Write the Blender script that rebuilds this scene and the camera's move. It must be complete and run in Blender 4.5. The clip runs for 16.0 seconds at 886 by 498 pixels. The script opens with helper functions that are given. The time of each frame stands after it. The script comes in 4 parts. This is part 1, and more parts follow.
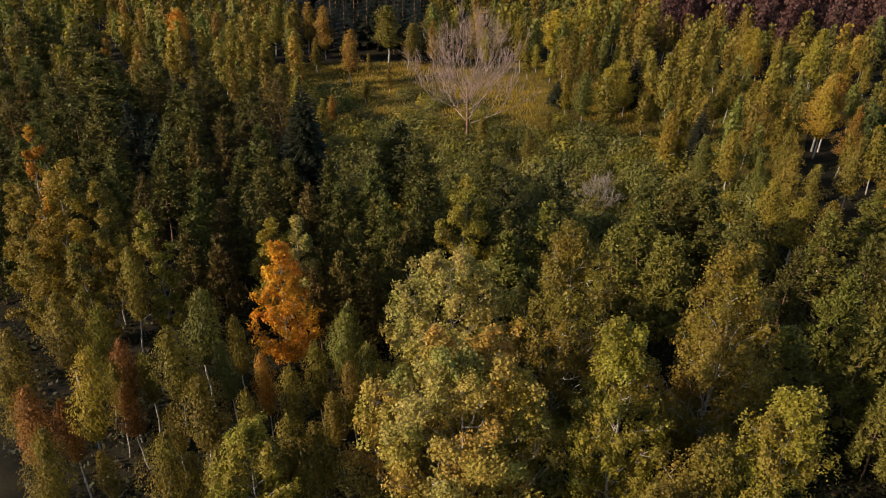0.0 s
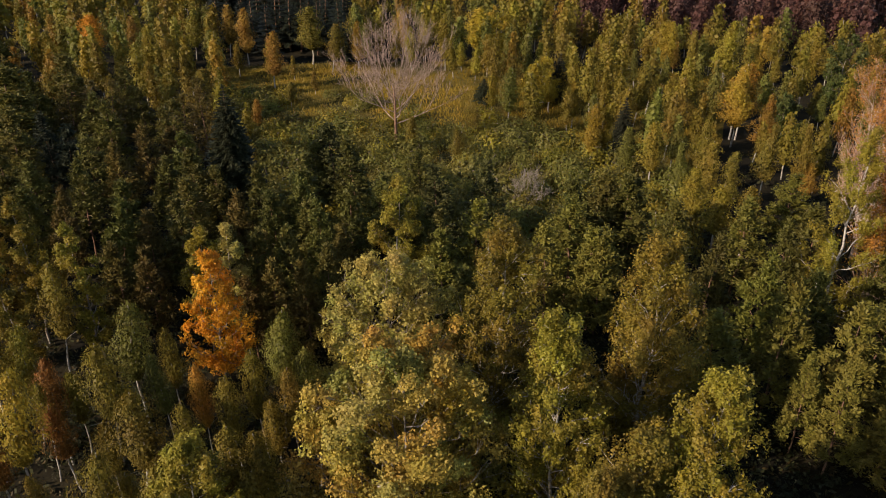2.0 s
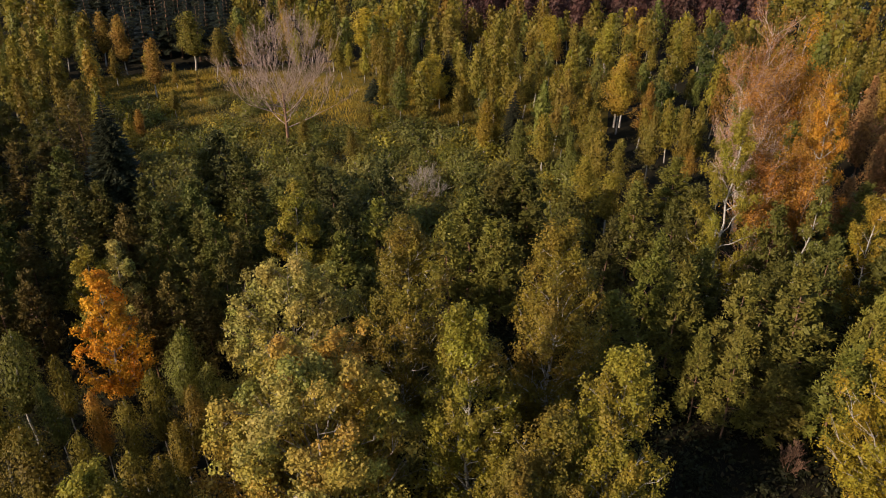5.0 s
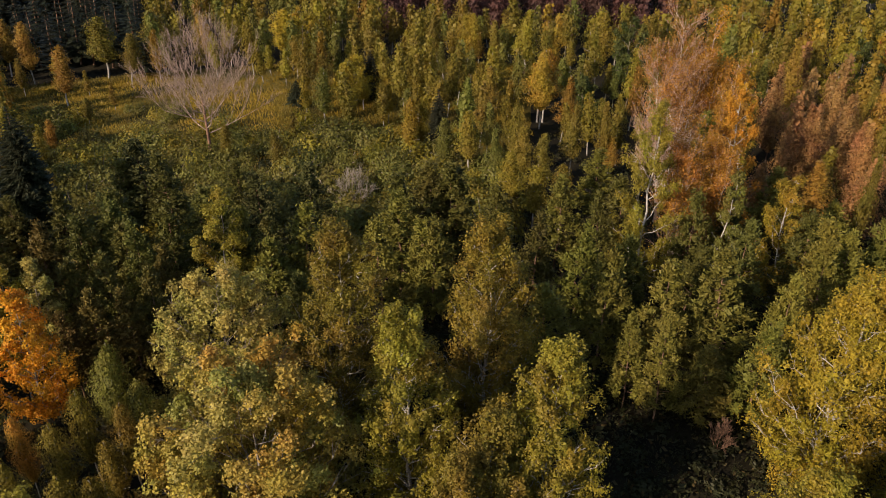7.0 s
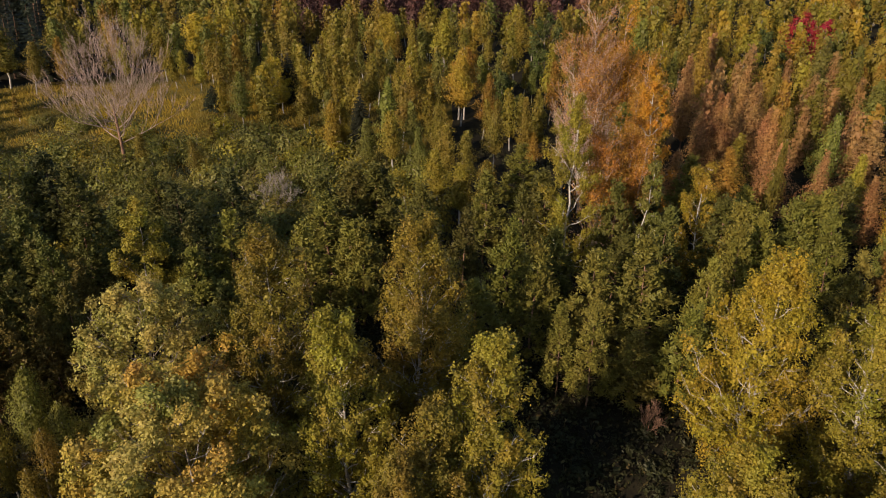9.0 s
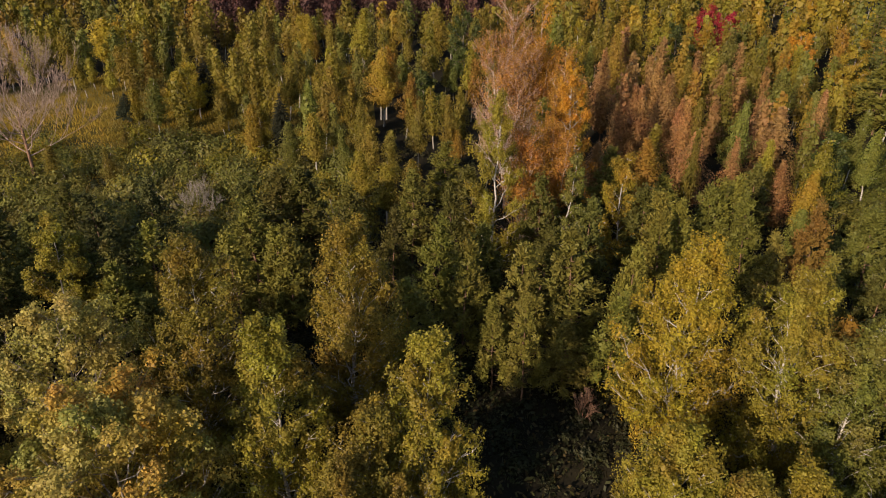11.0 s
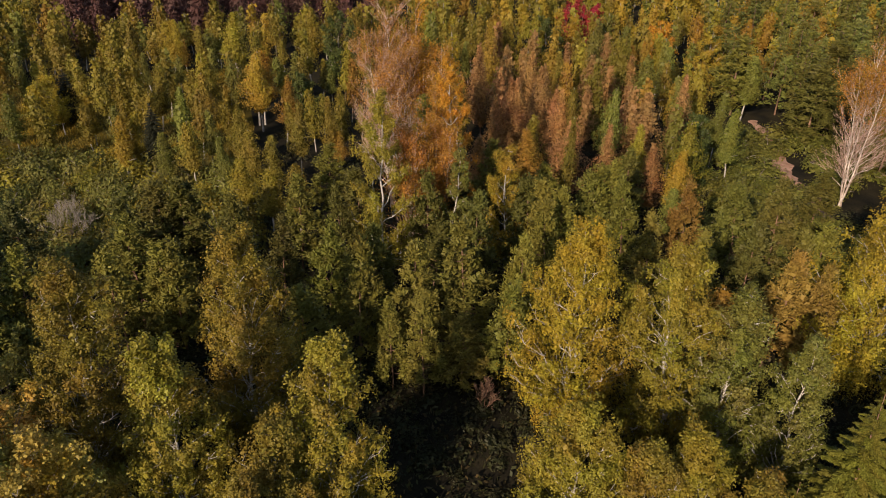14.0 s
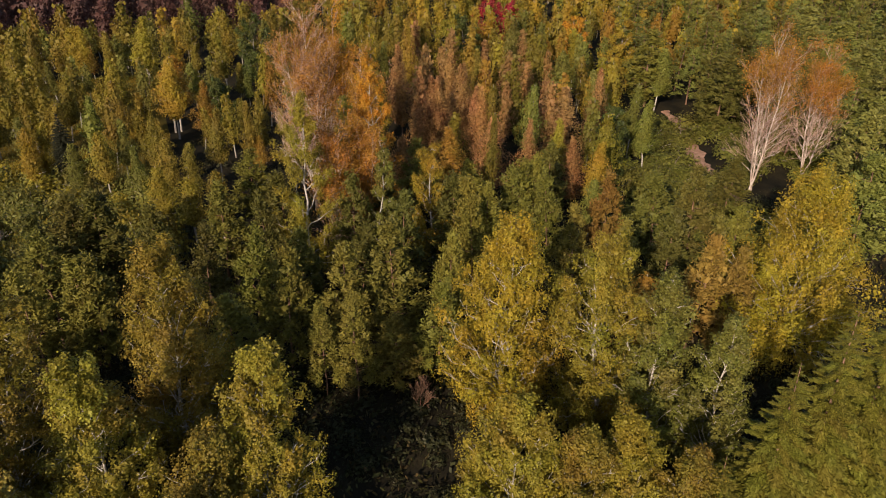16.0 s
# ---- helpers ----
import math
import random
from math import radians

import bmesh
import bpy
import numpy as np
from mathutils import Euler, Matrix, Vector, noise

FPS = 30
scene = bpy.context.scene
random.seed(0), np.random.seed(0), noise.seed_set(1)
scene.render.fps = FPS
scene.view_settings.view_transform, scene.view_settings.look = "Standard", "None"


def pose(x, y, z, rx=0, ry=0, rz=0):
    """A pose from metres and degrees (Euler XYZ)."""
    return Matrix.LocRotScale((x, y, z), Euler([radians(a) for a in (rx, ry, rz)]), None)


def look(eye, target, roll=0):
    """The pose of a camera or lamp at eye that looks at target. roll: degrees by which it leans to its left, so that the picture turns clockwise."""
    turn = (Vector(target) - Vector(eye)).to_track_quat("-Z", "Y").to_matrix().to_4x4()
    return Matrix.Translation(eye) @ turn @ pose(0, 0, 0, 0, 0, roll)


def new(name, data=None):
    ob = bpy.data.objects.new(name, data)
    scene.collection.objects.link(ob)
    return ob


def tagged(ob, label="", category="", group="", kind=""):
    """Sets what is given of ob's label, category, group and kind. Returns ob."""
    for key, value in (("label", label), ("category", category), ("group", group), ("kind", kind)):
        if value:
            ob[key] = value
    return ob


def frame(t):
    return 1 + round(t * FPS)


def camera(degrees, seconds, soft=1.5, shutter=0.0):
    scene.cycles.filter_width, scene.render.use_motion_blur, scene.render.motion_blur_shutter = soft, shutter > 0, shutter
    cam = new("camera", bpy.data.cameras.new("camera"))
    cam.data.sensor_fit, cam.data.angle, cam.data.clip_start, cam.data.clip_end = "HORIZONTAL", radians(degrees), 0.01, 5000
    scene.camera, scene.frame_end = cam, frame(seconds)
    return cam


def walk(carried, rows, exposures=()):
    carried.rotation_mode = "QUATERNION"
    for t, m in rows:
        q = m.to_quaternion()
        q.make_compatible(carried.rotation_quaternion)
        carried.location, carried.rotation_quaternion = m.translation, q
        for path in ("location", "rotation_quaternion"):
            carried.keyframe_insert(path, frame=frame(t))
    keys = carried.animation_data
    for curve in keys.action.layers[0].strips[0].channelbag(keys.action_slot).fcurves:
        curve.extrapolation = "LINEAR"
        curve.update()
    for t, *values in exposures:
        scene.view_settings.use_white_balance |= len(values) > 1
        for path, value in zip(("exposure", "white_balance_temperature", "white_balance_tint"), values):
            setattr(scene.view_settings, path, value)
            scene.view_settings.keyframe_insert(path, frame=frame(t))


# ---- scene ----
cam = camera(60.2, 16.0, soft=1.0)
EYE = (0.0, 0.0, 34.0)
PITCH, ROLL = -28.19, 0.52
# seconds, degrees turned to the right
TURNS = [
    (0.0, 0.00),
    (0.5, 1.35),
    (1.0, 2.80),
    (1.5, 4.14),
    (2.0, 5.59),
    (2.5, 6.95),
    (3.0, 8.40),
    (3.5, 9.73),
    (4.0, 11.16),
    (6.5, 18.26),
    (7.0, 19.80),
    (7.5, 21.25),
    (8.0, 22.84),
    (8.5, 24.29),
    (9.0, 25.88),
    (11.5, 33.43),
    (12.0, 35.00),
    (12.5, 36.45),
    (13.0, 38.04),
    (13.5, 39.51),
    (14.0, 41.12),
    (14.5, 42.58),
    (15.0, 44.16),
    (15.5, 45.63),
    (16.0, 47.22),
]
walk(cam, [(t, pose(*EYE, 90 + PITCH, 0, -turn) @ pose(0, 0, 0, 0, 0, ROLL)) for t, turn in TURNS])

# ---- light ----
SUN_AZ, SUN_EL = -112.0, 25.0
world = bpy.data.worlds.new("autumn_sky")
scene.world = world
world.use_nodes = True
sky = world.node_tree.nodes.new("ShaderNodeTexSky")
sky.sky_type, sky.sun_disc = "NISHITA", False
sky.sun_elevation, sky.sun_rotation = radians(SUN_EL), radians(SUN_AZ % 360)
world.node_tree.links.new(sky.outputs[0], world.node_tree.nodes["Background"].inputs[0])
world.node_tree.nodes["Background"].inputs[1].default_value = 0.108
sun = new("sun", bpy.data.lights.new("sun", "SUN"))
sun.data.energy, sun.data.angle, sun.data.color = 4.6, radians(0.5), (1.0, 0.815, 0.65)
to_sun = Vector((math.sin(radians(SUN_AZ)) * math.cos(radians(SUN_EL)), math.cos(radians(SUN_AZ)) * math.cos(radians(SUN_EL)), math.sin(radians(SUN_EL))))
sun.matrix_world = look(to_sun * 300, (0, 0, 0))
scene.view_settings.exposure = 0.54

# ---- colours of foliage ----
HUES = {
    "olive": (0.18, 0.138, 0.018), "yolive": (0.22, 0.182, 0.02), "green": (0.145, 0.142, 0.024), "amber": (0.24, 0.145, 0.02),
    "gold": (0.27, 0.19, 0.02), "yellow": (0.29, 0.222, 0.02), "orange": (0.56, 0.275, 0.018), "orangerust": (0.41, 0.2, 0.02),
    "rust": (0.36, 0.178, 0.026), "darkrust": (0.22, 0.10, 0.02), "pinkrust": (0.34, 0.168, 0.032), "russet": (0.28, 0.158, 0.05),
    "red": (0.30, 0.03, 0.03), "oakpale": (0.31, 0.265, 0.056), "oakgold": (0.34, 0.268, 0.046), "oakamber": (0.37, 0.24, 0.04), "oakgreen": (0.25, 0.228, 0.046), "pine": (0.092, 0.087, 0.017),
    "darkpine": (0.065, 0.066, 0.018), "pinebrown": (0.108, 0.082, 0.018), "pinelight": (0.142, 0.132, 0.022), "amberpine": (0.19, 0.125, 0.025),
    "pinegreen": (0.165, 0.17, 0.034), "darkspruce": (0.032, 0.036, 0.018), "sprucelight": (0.142, 0.132, 0.018), "bare": (0.3, 0.2, 0.15),
    # the last hue here is lowered to carry the shade of the forest floor
    "willow": (0.165, 0.155, 0.03), "brownwood": (0.10, 0.05, 0.035), "darkgreen": (0.07, 0.085, 0.018), "brownolive": (0.215, 0.158, 0.02), "undershade": (0.036, 0.038, 0.013),
}


# ---- materials ----
def material(name):
    mat = bpy.data.materials.new(name)
    mat.use_nodes = True
    return mat, mat.node_tree.nodes, mat.node_tree.links, mat.node_tree.nodes["Principled BSDF"]


def leaf_material(name, from_attribute, spread=0.17, hue=0.012, through_light=0.38, gloss=0.2):
    """Foliage: the tree's own colour, varied from leaf to leaf and from bough to bough."""
    mat, nodes, links, bsdf = material(name)
    if from_attribute:
        tint = nodes.new("ShaderNodeVertexColor")
        tint.layer_name = "tint"
        colour = tint.outputs["Color"]
    else:
        colour = nodes.new("ShaderNodeObjectInfo").outputs["Color"]
    island = nodes.new("ShaderNodeNewGeometry").outputs["Random Per Island"]
    place = nodes.new("ShaderNodeNewGeometry").outputs["Position"]
    cloud = nodes.new("ShaderNodeTexNoise")
    cloud.inputs["Scale"].default_value, cloud.inputs["Detail"].default_value = 0.55, 3.0
    links.new(place, cloud.inputs["Vector"])
    value = nodes.new("ShaderNodeMapRange")
    value.inputs["To Min"].default_value, value.inputs["To Max"].default_value = 1.0 - spread, 1.0 + spread
    links.new(island, value.inputs["Value"])
    shift = nodes.new("ShaderNodeMapRange")
    shift.inputs["From Min"].default_value, shift.inputs["From Max"].default_value = 0.3, 0.7
    shift.inputs["To Min"].default_value, shift.inputs["To Max"].default_value = 0.5 - hue, 0.5 + hue
    links.new(cloud.outputs["Fac"], shift.inputs["Value"])
    hsv = nodes.new("ShaderNodeHueSaturation")
    links.new(shift.outputs[0], hsv.inputs["Hue"])
    links.new(value.outputs[0], hsv.inputs["Value"])
    links.new(colour, hsv.inputs["Color"])
    links.new(hsv.outputs[0], bsdf.inputs["Base Color"])
    bsdf.inputs["Roughness"].default_value = 0.55
    bsdf.inputs["Specular IOR Level"].default_value = gloss
    glow = nodes.new("ShaderNodeBsdfTranslucent")
    links.new(hsv.outputs[0], glow.inputs["Color"])
    mix = nodes.new("ShaderNodeMixShader")
    mix.inputs[0].default_value = through_light
    links.new(bsdf.outputs[0], mix.inputs[1])
    links.new(glow.outputs[0], mix.inputs[2])
    links.new(mix.outputs[0], nodes["Material Output"].inputs["Surface"])
    return mat


def two_tone(name, dark, light, scale, detail=5.0, low=0.4, high=0.6, rough=0.9, stretch=(1, 1, 1), bump=0.3, fine=6.0, world_space=False):
    """A rough surface of two tones at one scale, with finer grain over it and a bump."""
    mat, nodes, links, bsdf = material(name)
    coord = nodes.new("ShaderNodeNewGeometry").outputs["Position"] if world_space else nodes.new("ShaderNodeTexCoord").outputs["Object"]
    mapping = nodes.new("ShaderNodeMapping")
    mapping.inputs["Scale"].default_value = stretch
    links.new(coord, mapping.inputs["Vector"])
    big, small = nodes.new("ShaderNodeTexNoise"), nodes.new("ShaderNodeTexNoise")
    big.inputs["Scale"].default_value, big.inputs["Detail"].default_value = scale, detail
    small.inputs["Scale"].default_value, small.inputs["Detail"].default_value = scale * fine, 4.0
    ramp = nodes.new("ShaderNodeValToRGB")
    ramp.color_ramp.elements[0].position, ramp.color_ramp.elements[1].position = low, high
    ramp.color_ramp.elements[0].color, ramp.color_ramp.elements[1].color = (*dark, 1), (*light, 1)
    grain = nodes.new("ShaderNodeMix")
    grain.data_type, grain.blend_type = "RGBA", "OVERLAY"
    grain.inputs["Factor"].default_value = 0.6
    for tex in (big, small):
        links.new(mapping.outputs[0], tex.inputs["Vector"])
    links.new(big.outputs["Fac"], ramp.inputs[0])
    links.new(ramp.outputs[0], grain.inputs[6])
    links.new(small.outputs["Fac"], grain.inputs[7])
    links.new(grain.outputs[2], bsdf.inputs["Base Color"])
    relief = nodes.new("ShaderNodeBump")
    relief.inputs["Strength"].default_value = bump
    links.new(small.outputs["Fac"], relief.inputs["Height"])
    links.new(relief.outputs[0], bsdf.inputs["Normal"])
    bsdf.inputs["Roughness"].default_value, bsdf.inputs["Specular IOR Level"].default_value = rough, 0.08
    return mat


LEAF = leaf_material("broadleaf_foliage", False, spread=0.33)
NEEDLE = leaf_material("needle_foliage", False, spread=0.17, hue=0.01, through_light=0.22, gloss=0.12)
LEAF_MASS = leaf_material("wood_foliage", True, spread=0.1)
BIRCH_BARK = two_tone("birch_bark", (0.10, 0.085, 0.07), (0.40, 0.36, 0.31), 3.0, low=0.36, high=0.48, stretch=(1, 1, 5.0), bump=0.4)
GREY_BARK = two_tone("grey_bark", (0.16, 0.13, 0.10), (0.34, 0.29, 0.24), 3.0, stretch=(1, 1, 0.3), bump=0.6)
PALE_BARK = two_tone("pale_bark", (0.30, 0.23, 0.18), (0.55, 0.46, 0.38), 2.0, stretch=(1, 1, 0.4), bump=0.4)
PINE_BARK = two_tone("pine_bark", (0.10, 0.06, 0.04), (0.24, 0.14, 0.09), 4.0, stretch=(1, 1, 0.3), bump=0.7)
PINK_BARK = two_tone("pinkish_twig_bark", (0.30, 0.19, 0.14), (0.50, 0.34, 0.26), 2.0, stretch=(1, 1, 0.4), bump=0.4)
MAUVE_BARK = two_tone("mauve_twig_bark", (0.20, 0.14, 0.11), (0.40, 0.29, 0.235), 2.0, stretch=(1, 1, 0.4), bump=0.4)
# floor tones kept near black: shade under the trees put into albedo
GROUND = two_tone("shaded_forest_floor", (0.010, 0.009, 0.006), (0.030, 0.024, 0.012), 0.35, detail=8.0, low=0.35, high=0.68, bump=0.8, fine=14.0, world_space=True)
SAND = two_tone("pink_sand", (0.25, 0.135, 0.085), (0.45, 0.275, 0.19), 0.9, detail=7.0, low=0.3, high=0.7, bump=0.5, fine=9.0, world_space=True)


# ---- mesh tools ----
def mesh(name, verts, quads, mat, tints=None, smooth=False):
    """A mesh of four-cornered faces from arrays."""
    me = bpy.data.meshes.new(name)
    verts, quads = np.asarray(verts, dtype=np.float32), np.asarray(quads, dtype=np.int32)
    me.vertices.add(len(verts))
    me.vertices.foreach_set("co", verts.ravel())
    me.loops.add(len(quads) * 4)
    me.loops.foreach_set("vertex_index", quads.ravel())
    me.polygons.add(len(quads))
    me.polygons.foreach_set("loop_start", np.arange(len(quads), dtype=np.int32) * 4)
    me.update(calc_edges=True)
    if smooth:
        me.polygons.foreach_set("use_smooth", np.ones(len(quads), dtype=bool))
    if tints is not None:
        layer = me.color_attributes.new("tint", "FLOAT_COLOR", "POINT")
        layer.data.foreach_set("color", np.column_stack([tints, np.ones(len(tints))]).astype(np.float32).ravel())
    me.materials.append(mat)
    return me


def joined(pieces):
    """Several (verts, quads) as one."""
    verts, quads, base = [], [], 0
    for v, q in pieces:
        verts.append(v)
        quads.append(np.asarray(q) + base)
        base += len(v)
    return np.concatenate(verts), np.concatenate(quads)


def grafted(stem, sides, shoots):
    """A stem and the shoots that grow from it as one piece: shoots are (ring, (verts, quads))."""
    verts, quads = joined([stem] + [tube_ for ring, tube_ in shoots])
    base, links = len(stem[0]), []
    for ring, (v, q) in shoots:
        links.append((ring * sides, ring * sides + 1, base + 1, base))
        base += len(v)
    return verts, np.concatenate([quads, np.array(links, dtype=quads.dtype)]) if links else quads


def unit(v):
    return v / np.maximum(np.linalg.norm(v, axis=-1, keepdims=True), 1e-9)


def leaf_cards(rng, points, normals, size, slim=0.6, along=None):
    """A small pointed leaf or spray at each point."""
    n = len(points)
    side = unit(np.cross(normals, rng.normal(size=(n, 3)) if along is None else np.cross(along, normals) + 0.25 * rng.normal(size=(n, 3))))
    if along is not None:
        side = unit(along + 0.3 * rng.normal(size=(n, 3)))
    across = unit(np.cross(normals, side))
    s = (size * rng.uniform(0.65, 1.35, n))[:, None]
    a, b = side * s * 0.46, across * s * slim * 0.46
    verts = np.stack([points + a + 0.55 * b, points - 0.5 * a + b, points - a - 0.55 * b, points + 0.5 * a - b], 1).reshape(-1, 3)
    return verts, np.arange(n * 4).reshape(n, 4)


def facing(points, way, crown, jitter, up, rng, lumpy=0.55):
    """Normals that follow the clump and the whole crown: (centre, radii)."""
    whole = 0 if crown is None else (1.3 - lumpy) * unit((points - crown[0]) / crown[1])
    return unit(lumpy * way + whole + jitter * rng.normal(size=points.shape) + (0, 0, up))


def sprigs(rng, points, normals, size, per, spread, slim=0.6, along=None):
    """Several leaves about each point that share a way to face on the whole."""
    if along is not None:
        along = unit(np.repeat(along, per, 0) + 0.35 * rng.normal(size=(len(points) * per, 3)))
    if per > 1:
        points = np.repeat(points, per, 0) + rng.normal(size=(len(points) * per, 3)) * spread
        normals = unit(np.repeat(normals, per, 0) + 0.42 * rng.normal(size=(len(points), 3)))
    return leaf_cards(rng, points, normals, size, slim, along)


def clump_leaves(rng, centres, radii, count, size, slim=0.6, jitter=0.28, up=0.3, inner=0.8, crown=None, core=0.12, lumpy=0.9, heart=2.2, per=4, bristle=False):
    """Sprigs over the upper and outer sides of rounded clumps, with larger darkening sprays within."""
    centres, radii = np.asarray(centres, float), np.asarray(radii, float)
    weight = np.prod(radii, 1) ** (2 / 3)
    n = max(len(centres), count // per)
    pick = rng.choice(len(centres), n, p=weight / weight.sum())
    out = 0 if crown is None else 0.55 * unit((centres[pick] - crown[0]) / crown[1])
    way = unit(rng.normal(size=(n, 3)) * 0.75 + out + (0, 0, 0.22))
    depth = inner + (1.06 - inner) * rng.uniform(size=(n, 1)) ** 0.6
    points = centres[pick] + way * radii[pick] * depth
    outer = sprigs(rng, points, facing(points, way, crown, jitter, up, rng, lumpy), size, per, size * 0.6, slim, way * (1, 1, 0.6) + (0, 0, 0.5) if bristle else None)
    k = int(count * core)
    if k == 0:
        return outer
    pick = rng.choice(len(centres), k, p=weight / weight.sum())
    way = unit(rng.normal(size=(k, 3)))
    within = centres[pick] + way * radii[pick] * rng.uniform(0.1, 0.62, (k, 1))
    return joined([outer, leaf_cards(rng, within, unit(way + 0.6 * rng.normal(size=(k, 3))), size * heart, 0.55 if bristle else 0.8)])


def hanging_leaves(rng, centres, radii, strands, each, length, size, slim=0.55, crown=None):
    """Leaves along thin hanging twigs, as on birches."""
    centres, radii = np.asarray(centres, float), np.asarray(radii, float)
    weight = np.prod(radii, 1) ** (2 / 3)
    pick = rng.choice(len(centres), strands, p=weight / weight.sum())
    way = unit(rng.normal(size=(strands, 3)) + (0, 0, 0.5))
    top = centres[pick] + way * radii[pick] * rng.uniform(0.6, 1.0, (strands, 1))
    drop = rng.uniform(0.4, 1.0, (strands, 1, 1)) * length
    s = np.linspace(0, 1, each)[None, :, None]
    out = way * (1, 1, 0)
    points = top[:, None, :] + out[:, None, :] * (0.35 * drop * s * (1 - 0.5 * s)) - np.array((0, 0, 1.0)) * drop * s**1.3
    points = points + rng.normal(size=points.shape) * size * 0.45
    points = points.reshape(-1, 3)
    return leaf_cards(rng, points, facing(points, np.repeat(way, each, 0), crown, 0.42, 0.2, rng, 0.75), size, slim)


def tube(points, radii, sides=6):
    """A tapered round stem through points."""
    points = np.asarray(points, float)
    tangent = unit(np.gradient(points, axis=0))
    ref = np.where(np.abs(tangent[:, 2:3]) > 0.9, np.array([[1.0, 0, 0]]), np.array([[0, 0, 1.0]]))
    a = unit(np.cross(tangent, ref))
    b = np.cross(tangent, a)
    ang = np.arange(sides) * 2 * np.pi / sides
    ring = points[:, None, :] + np.asarray(radii)[:, None, None] * (np.cos(ang)[None, :, None] * a[:, None, :] + np.sin(ang)[None, :, None] * b[:, None, :])
    k = len(points)
    i, j = np.meshgrid(np.arange(k - 1), np.arange(sides), indexing="ij")
    quads = np.stack([i * sides + j, i * sides + (j + 1) % sides, (i + 1) * sides + (j + 1) % sides, (i + 1) * sides + j], -1).reshape(-1, 4)
    return ring.reshape(-1, 3), quads


def trunk_line(rng, h, bend=0.02, k=9):
    z = np.linspace(-0.4, h, k)
    drift = np.cumsum(rng.normal(size=(k, 2)) * bend * h / k**0.5, axis=0)
    drift -= drift[0]
    return np.column_stack([drift, z])


def along_line(line, z):
    return np.array([np.interp(z, line[:, 2], line[:, 0]), np.interp(z, line[:, 2], line[:, 1]), z])


def limb_line(rng, start, az, reach, rise, k=5, droop=0.0):
    s = np.linspace(0, 1, k)[:, None]
    way = np.array([math.cos(az), math.sin(az), 0.0])
    line = start + way * reach * s + np.array((0, 0, 1.0)) * (rise * s - droop * s**2)
    line[1:] += rng.normal(size=(k - 1, 3)) * reach * 0.05
    return line


def part(name, data, parent, label="", colour=None):
    ob = new(name, data)
    ob.parent = parent
    if label:
        tagged(ob, label)
    if colour is not None:
        ob.color = (*colour, 1.0)
    return ob


def root(name, x, y, label, category, group="", turn=0.0):
    ob = new(name)
    ob.matrix_basis = pose(x, y, 0, 0, 0, turn)
    ob.empty_display_size = 0.5
    return tagged(ob, label, category, group)


def tinted(rng, name, spread=0.12):
    c = np.array(HUES[name]) * (1.025, 0.995, 1.1) * rng.uniform(1 - spread, 1 + spread) * rng.uniform(0.94, 1.06, 3)
    return tuple(float(v) for v in c)


TURNING = ("oakgold", "oakgold", "oakgold", "oakgold", "oakpale", "oakgreen", "oakgreen", "oakamber", "gold")


# ---- kinds of tree: clump plans ----
def birch_profile(s):
    return np.minimum(1.0, (s / 0.28)) ** 0.6 * (1 - s) ** 0.62 * 1.18


def full_profile(s):
    return np.minimum(1.0, 0.6 + 1.5 * s) * (1 - s) ** 0.6 * 1.12


def mop_profile(s):
    return np.minimum(1.0, s / 0.4) ** 0.55 * (1 - s) ** 0.5 * 1.15


def spire_profile(s):
    return np.minimum(1.0, (s / 0.22)) ** 0.5 * (1 - s) ** 0.95 * 1.25


def round_profile(s):
    return np.sqrt(np.maximum(0.02, 1 - (2 * s - 0.85) ** 2 / 1.35))


def dome_profile(s):
    return np.minimum(1.0, 0.8 + s) * np.sqrt(np.maximum(0.05, 1 - s**3.6))


def feathered(rng, line, h, w, low, profile, leaves, size, lobes, slim=0.5, droop=0.8, core=0.25, rough=0.34):
    """A soft crown: leaves over an envelope that swells and sinks in many lobes, with sprays within that close it."""
    ls, la = rng.uniform(0, 1, lobes), rng.uniform(0, 2 * math.pi, lobes)
    lift = rng.uniform(0.5, 1.0, lobes)
    made = []
    for n, inner, outer, grow in ((leaves, 0.86, 1.04, 1.0), (int(leaves * core), 0.2, 0.55, 2.0)):
        s = 1 - rng.uniform(0, 1, n) ** 0.72
        az = rng.uniform(0, 2 * math.pi, n)
        turn = np.abs((az[:, None] - la + math.pi) % (2 * math.pi) - math.pi)
        swell = np.max(lift * np.exp(-((s[:, None] - ls) / 0.1) ** 2 - (turn / 0.55) ** 2), 1)
        r = (profile(s) * w / 2 + 0.05) * (1 - rough + rough * 1.25 * swell) * rng.uniform(inner, outer, n)
        z = low * h + s * (h - low * h) + 0.12 * w * swell * (1 - s) - 0.1 * w
        points = np.column_stack([np.interp(z, line[:, 2], line[:, 0]) + np.cos(az) * r, np.interp(z, line[:, 2], line[:, 1]) + np.sin(az) * r, z])
        points += rng.normal(size=(n, 3)) * size * 0.75
        out = np.column_stack([np.cos(az), np.sin(az), 0.3 + 0.5 * s + 1.1 * (swell - 0.35)])
        normals = unit(out + 0.5 * rng.normal(size=(n, 3)))
        way = unit(np.column_stack([np.cos(az) * 0.3, np.sin(az) * 0.3, np.full(n, -droop)])) if droop else None
        made.append(leaf_cards(rng, points, normals, size * grow, slim if grow == 1.0 else 0.8, way))
    return joined(made)


